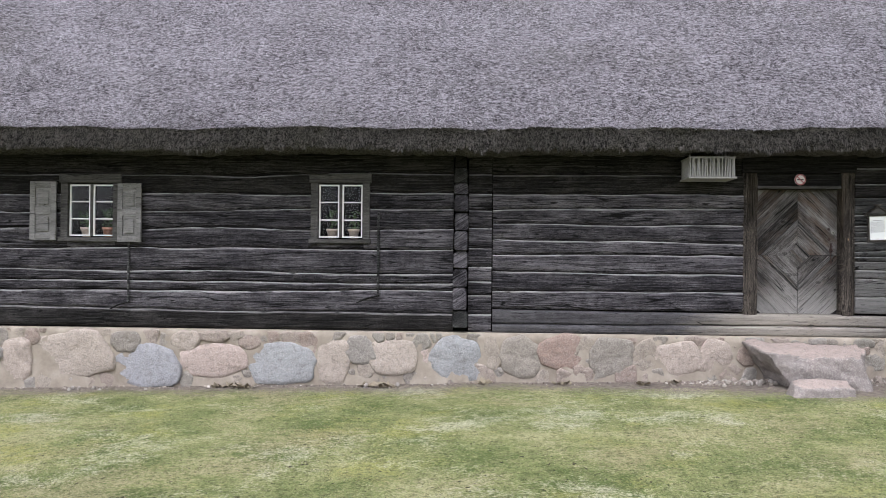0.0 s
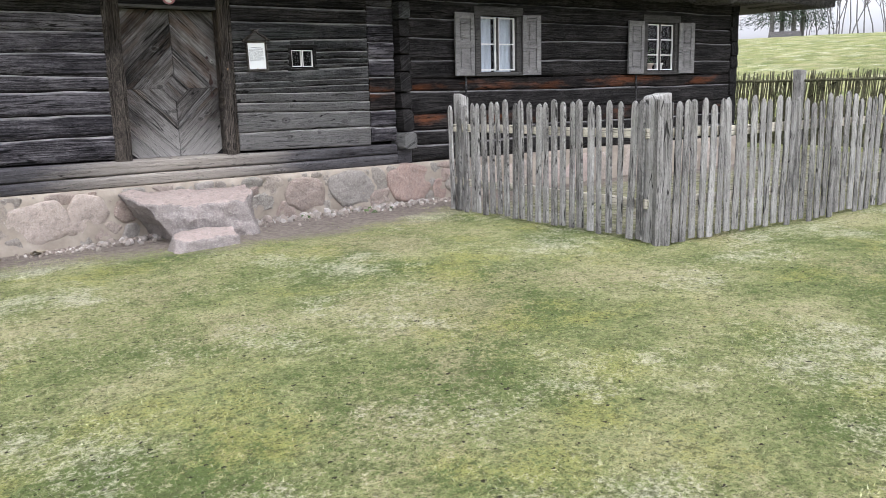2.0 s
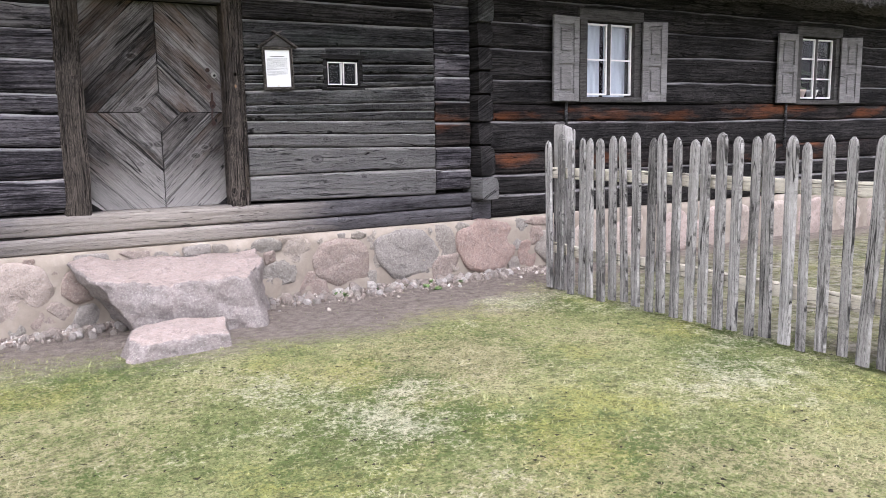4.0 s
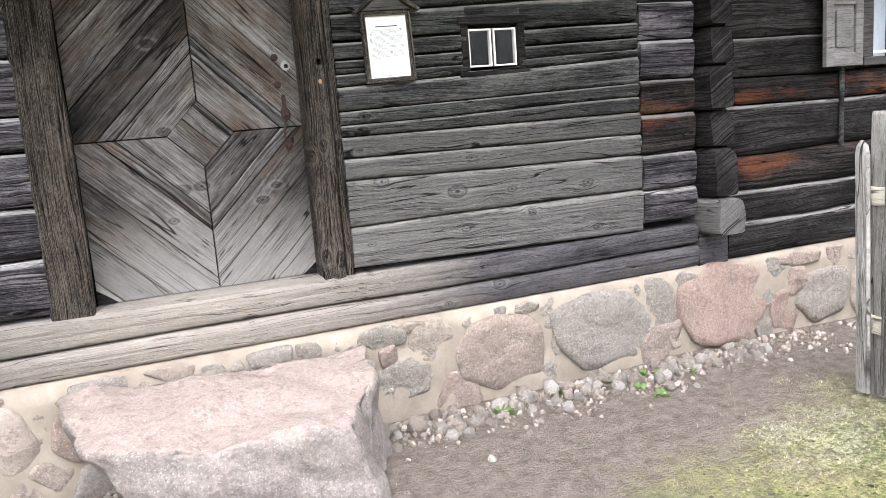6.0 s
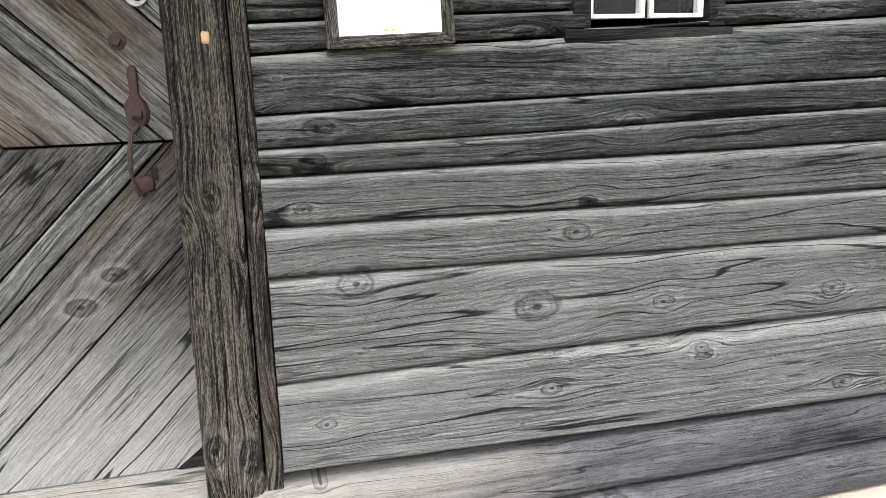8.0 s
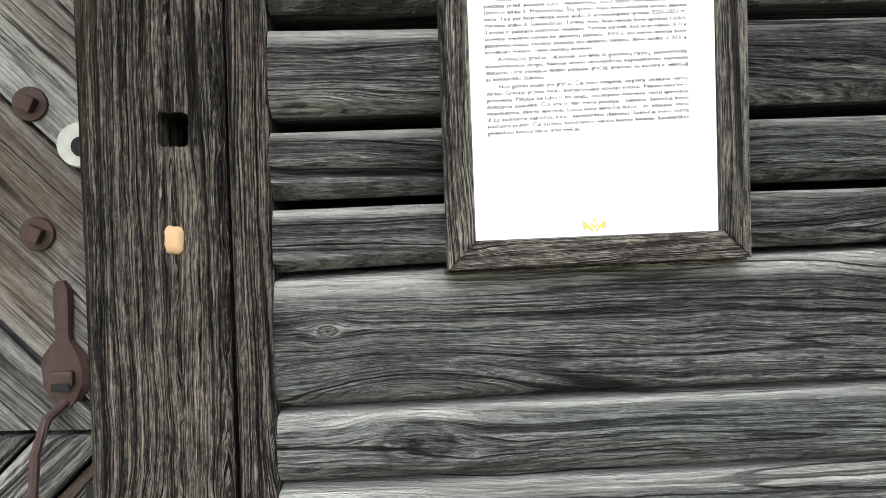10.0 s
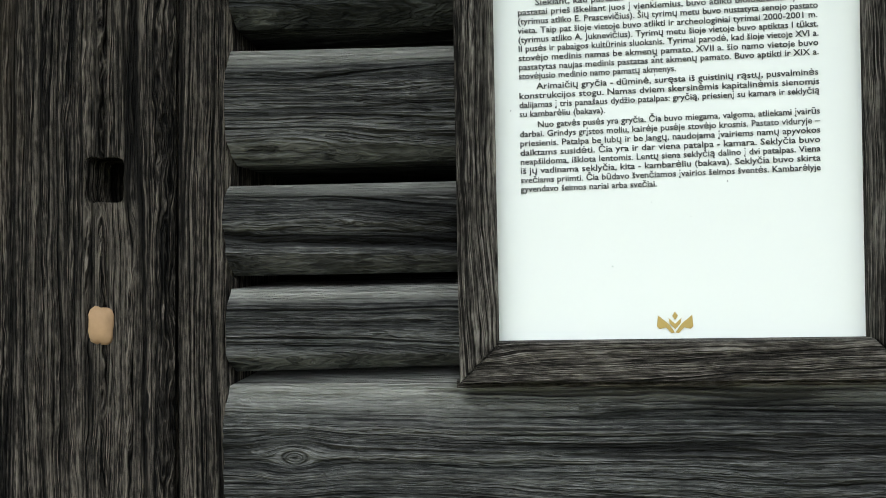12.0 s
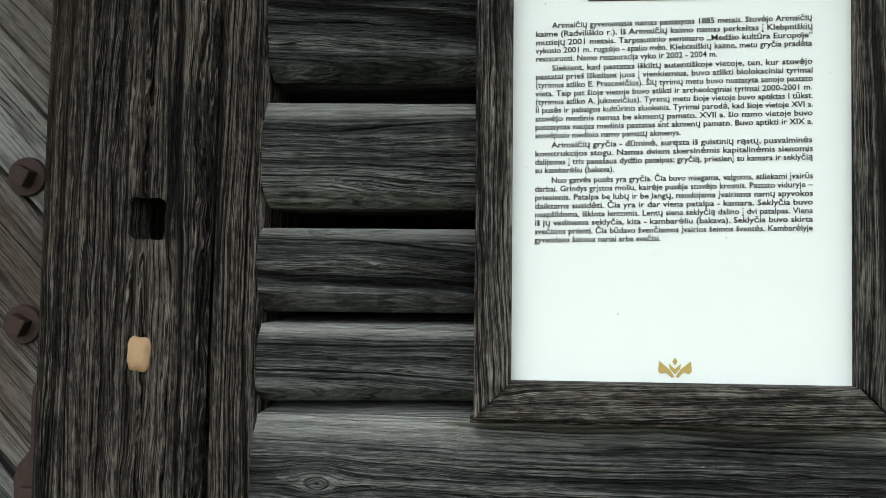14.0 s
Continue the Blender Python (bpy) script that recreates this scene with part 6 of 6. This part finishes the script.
def fence_run(name, ax, ay, bx, by, pitch, seed, label):
    rng = random.Random(seed)
    f = empty(name, label, "fence")
    L = math.hypot(bx - ax, by - ay)
    yaw = math.degrees(math.atan2(by - ay, bx - ax))
    n = int(L / pitch)
    for i in range(n):
        d = (i + 0.5) * L / n + rng.uniform(-0.012, 0.012)
        x, y = ax + (bx - ax) * d / L, ay + (by - ay) * d / L
        ob = new("picket", rng.choice(PICKETS))
        ob.parent = f
        top = rng.uniform(0.985, 1.015)
        ob.matrix_basis = pose(x, y, ground_h(x, y) + rng.uniform(0.0, 0.05), 0, rng.gauss(0, 0.9), yaw) @ pose(0, -0.045 - rng.uniform(0, 0.015), 0) @ UPRIGHT @ Matrix.Diagonal((top, 1, rng.uniform(0.92, 1.08), 1))
    for z in (0.37, 1.02):
        xm, ym = (ax + bx) / 2, (ay + by) / 2
        h0, h1 = ground_h(ax, ay), ground_h(bx, by)
        bm = box(-L / 2, L / 2, -0.02, 0.025, -0.046, 0.046, 0.012)
        bmesh.ops.subdivide_edges(bm, edges=[e for e in bm.edges if abs(e.verts[0].co.x - e.verts[1].co.x) > L * 0.5], cuts=20)
        for v in bm.verts:
            v.co.z += 0.02 * nz(v.co.x, z, seed) + v.co.x / L * (h1 - h0)
            v.co.y += 0.006 * nz(v.co.x * 2, z, seed)
        part("rail", bm, M_RAIL, f, "pale split rail", pose(xm, ym, (h0 + h1) / 2 + z, 0, 0, yaw))
    return f


def post(x, y, w, h, seed, slant, label):
    z = ground_h(x, y)
    bm = box(-0.25, h, -w / 2, w / 2, -w / 2, w / 2, 0.025)
    es = [e for e in bm.edges if abs(e.verts[0].co.x - e.verts[1].co.x) > h * 0.6]
    bmesh.ops.subdivide_edges(bm, edges=es, cuts=7, use_grid_fill=True)
    for v in bm.verts:
        v.co.y += 0.015 * nz(v.co.x * 2, seed, 1)
        v.co.z += 0.015 * nz(v.co.x * 2, seed, 6)
        if v.co.x > h - 0.05:
            v.co.x += slant * v.co.z / w
    p = part("fence_post", bm, M_PICKET, m=Matrix.Translation((x, y, z)) @ UPRIGHT)
    tagged(p, label, "fence post")


fence_run("picket_fence", 7.96, -1.03, 7.96, -4.12, 0.1265, 1, "grey picket fence side of split poles on pale rails")
fence_run("picket_fence", 8.02, -4.26, 17.6, -4.55, 0.1265, 2, "grey picket fence of split poles along the garden")
post(8.03, -1.12, 0.14, 1.41, 1, 0.05, "thick grey slanted fence post by the gate gap")
post(8.05, -4.12, 0.19, 1.38, 2, -0.03, "thick grey weathered corner post of the fence")
post(12.6, -4.36, 0.16, 1.4, 3, 0.03, "grey weathered fence post")
for k, (x, y, w) in enumerate(((7.93, -4.24, 0.1), (7.985, -4.29, 0.09))):
    bm = box(-0.05, 1.34 - 0.03 * k, -w / 2, w / 2, -0.03, 0.03, 0.014)
    p = part("fence_board", bm, M_PICKET, m=Matrix.Translation((x, y, ground_h(x, y))) @ pose(0, 0, 0, 0, 0, 45 * k - 30) @ UPRIGHT)
    tagged(p, "broad grey cover board on the fence corner", "fence board")


def brush_fence():
    f = empty("brushwood_fence", "far mossy brushwood fence of thin upright sticks", "fence")
    rng = random.Random(12)
    ax, ay, bx, by = 19.9, 9.0, 20.6, -9.0
    L = math.hypot(bx - ax, by - ay)
    verts, faces = [], []
    d = 0.0
    while d < L:
        d += rng.uniform(0.008, 0.026)
        x, y = lerp(ax, bx, d / L) + rng.uniform(-0.05, 0.05), lerp(ay, by, d / L)
        z = ground_h(x, y)
        h = rng.uniform(1.5, 1.75)
        tx, ty = rng.gauss(0, 0.05), rng.gauss(-0.12, 0.10)
        r = rng.uniform(0.014, 0.028)
        k = len(verts)
        for zz, rr in ((z - 0.02, r), (z + h, r * 0.5)):
            for s in range(4):
                a = s * math.pi / 2
                verts.append((x + (tx if zz > z else 0) + rr * math.cos(a), y + (ty if zz > z else 0) + rr * math.sin(a), zz))
        for s in range(4):
            faces.append((k + s, k + (s + 1) % 4, k + 4 + (s + 1) % 4, k + 4 + s))
        faces.append((k + 4, k + 5, k + 6, k + 7))
    ob = part_py("stick", verts, faces, M_STICK, f)
    ob["kind"] = "stuff"
    for z in (0.6, 1.52):
        pts = [(lerp(ax, bx, t / 20) - 0.05, lerp(ay, by, t / 20), ground_h(lerp(ax, bx, t / 20), lerp(ay, by, t / 20)) + z + 0.03 * nz(t * 0.7, z)) for t in range(21)]
        part("pole", tube(pts, [0.035] * 21, 7), M_STICK, f)
    for yy in (1.7, -3.2, 6.5):
        x = lerp(ax, bx, (ay - yy) / (ay - by))
        post(x - 0.1, yy, 0.22, 1.75, int(yy * 3), 0.02, "thick grey post of the brushwood fence")


M_STICK = wood("mossy_stick", (0.035, 0.036, 0.02), (0.10, 0.10, 0.055), (0.22, 0.215, 0.14))
brush_fence()

# ---- distance ----
M_BARK = wood("bark", (0.09, 0.087, 0.085), (0.19, 0.183, 0.18), (0.31, 0.30, 0.295), bump=1.0)
M_NEEDLE = plain("needles", (0.035, 0.055, 0.03), 0.8, vary=0.5, scale=3)


def bare_tree(x, y, h, seed, label, twigs=True):
    rng = random.Random(seed)
    t = empty("bare_tree", label, "tree", group="bare trees on the hill", m=pose(x, y, ground_h(x, y) - 0.1))
    segs = []

    def grow(p, d, ln, r, level):
        pts, rs = [p], [r]
        n = 5
        for i in range(n):
            d = (d + Vector((rng.gauss(0, 0.12), rng.gauss(0, 0.12), rng.gauss(0.06, 0.08)))).normalized()
            p = p + d * ln / n
            pts.append(p)
            rs.append(max(0.007, r * (1 - 0.8 * (i + 1) / n)))
            if level < 3 and i >= (0 if level else 1):
                for k in range(2):
                    a = rng.uniform(0, 6.28)
                    side = Vector((math.cos(a), math.sin(a), rng.uniform(0.3, 1.0))).normalized()
                    grow(p, (d * 0.9 + side * 0.75).normalized(), ln * rng.uniform(0.26, 0.42), rs[-1] * 0.6, level + 1)
        segs.append((pts, rs, level))

    for stem in range(rng.randint(1, 3)):
        grow(Vector((rng.uniform(-0.6, 0.6), rng.uniform(-0.6, 0.6), 0)), Vector((rng.uniform(-0.16, 0.16), rng.uniform(-0.16, 0.16), 1)), h * rng.uniform(0.7, 1.0), h * 0.006, 0)
    for lv, nm in ((0, "trunk"), (1, "crown")):
        verts, faces = [], []
        for pts, rs, level in segs:
            if (level == 0) != (lv == 0):
                continue
            sides = 7 if level == 0 else (4 if level < 3 else 3)
            k = len(verts)
            for i, p in enumerate(pts):
                dd = (pts[min(i + 1, len(pts) - 1)] - pts[max(i - 1, 0)]).normalized()
                a = dd.orthogonal().normalized()
                b = dd.cross(a)
                for s in range(sides):
                    an = 2 * math.pi * s / sides
                    verts.append(p + (a * math.cos(an) + b * math.sin(an)) * rs[i])
            for i in range(len(pts) - 1):
                for s in range(sides):
                    faces.append((k + i * sides + s, k + i * sides + (s + 1) % sides, k + (i + 1) * sides + (s + 1) % sides, k + (i + 1) * sides + s))
        part_py(nm, verts, faces, M_BARK, t)


def spruce(x, y, h, seed, label):
    rng = random.Random(seed)
    t = empty("spruce", label, "tree", group="dark spruces on the hill", m=pose(x, y, ground_h(x, y) - 0.1))
    part("trunk", tube([(0, 0, 0), (0, 0, h * 0.5), (0, 0, h)], [h * 0.018, h * 0.012, 0.02], 8), M_BARK, t)
    verts, faces = [], []
    for i in range(5500):
        f = rng.random() ** 1.2
        z = h * lerp(0.2, 1.0, f)
        r = (h * 0.24 * (1 - f) + 0.15) * rng.random() ** 0.5
        if nz(z * 2.1, seed, i % 9 * 0.4) < -0.15:
            continue
        a = rng.uniform(0, 6.28)
        c = Vector((r * math.cos(a), r * math.sin(a), z - r * 0.35))
        u = Vector((math.cos(a), math.sin(a), rng.uniform(-0.9, 0.1))) * rng.uniform(0.15, 0.4)
        v = Vector((-math.sin(a), math.cos(a), rng.uniform(-0.5, 0.5))) * rng.uniform(0.04, 0.09)
        k = len(verts)
        verts += [c - v, c + u, c + v]
        faces.append((k, k + 1, k + 2))
    part_py("crown", verts, faces, M_NEEDLE, t)


def hill_place(az, dist):
    """A place that far off, at an azimuth clockwise from straight ahead."""
    return 2.6 + dist * math.sin(radians(az)), -8.2 + dist * math.cos(radians(az))


rng_t = random.Random(77)
for az in (59.9, 60.4, 60.9, 61.5, 61.7, 62.1, 62.4, 63.3, 63.6, 64.2, 64.7, 65.2, 66.1):
    x, y = hill_place(az, rng_t.uniform(92, 104))
    bare_tree(x, y, rng_t.uniform(8, 13.5) * (1.0 if az < 66 else 0.6), int(az * 10), "leafless grey deciduous tree on the crest of the hill")
for az, hh in ((57.6, 14), (58.2, 15), (58.9, 15), (59.4, 13)):
    x, y = hill_place(az, rng_t.uniform(88, 96))
    spruce(x, y, hh, int(az * 10), "tall dark spruce with drooping boughs")


def far_barn():
    x, y = hill_place(69.5, 46)
    z = ground_h(x, y) + 1.0
    b = empty("thatched_barn", "neighbouring log barn with a thatched roof beyond the meadow", "barn", m=pose(x, y, z, 0, 0, -40))
    part("wall", box(0, 9, -3, 3, -1.5, 3.6), M_LOG, b)
    v = [(-1.2, -4, 3.3), (10, -4, 3.3), (10, 4, 3.3), (-1.2, 4, 3.3), (2.0, 0, 7.6), (8.5, 0, 7.6), (-1.2, -4, 3.6), (10, -4, 3.6), (10, 4, 3.6), (-1.2, 4, 3.6)]
    part_py("roof", v, [(3, 2, 1, 0), (0, 1, 7, 6), (1, 2, 8, 7), (2, 3, 9, 8), (3, 0, 6, 9), (6, 7, 5, 4), (7, 8, 5), (8, 9, 4, 5), (9, 6, 4)], M_THATCH, b)


far_barn()


def far_shed():
    x, y = hill_place(58.4, 84)
    s = empty("grey_shed", "small pale grey roof behind the crest of the hill", "shed", m=pose(x, y, ground_h(x, y) - 0.5, 0, 0, -55))
    part("wall", box(-1.2, 1.2, -0.9, 0.9, -0.3, 0.7), M_FRAME, s)
    v = [(-1.4, -1.1, 0.7), (1.4, -1.1, 0.7), (1.4, 1.1, 0.7), (-1.4, 1.1, 0.7), (-1.4, 0, 1.3), (1.4, 0, 1.3)]
    part_py("roof", v, [(0, 1, 5, 4), (2, 3, 4, 5), (3, 0, 4), (1, 2, 5), (3, 2, 1, 0)], M_FRAME, s)


far_shed()
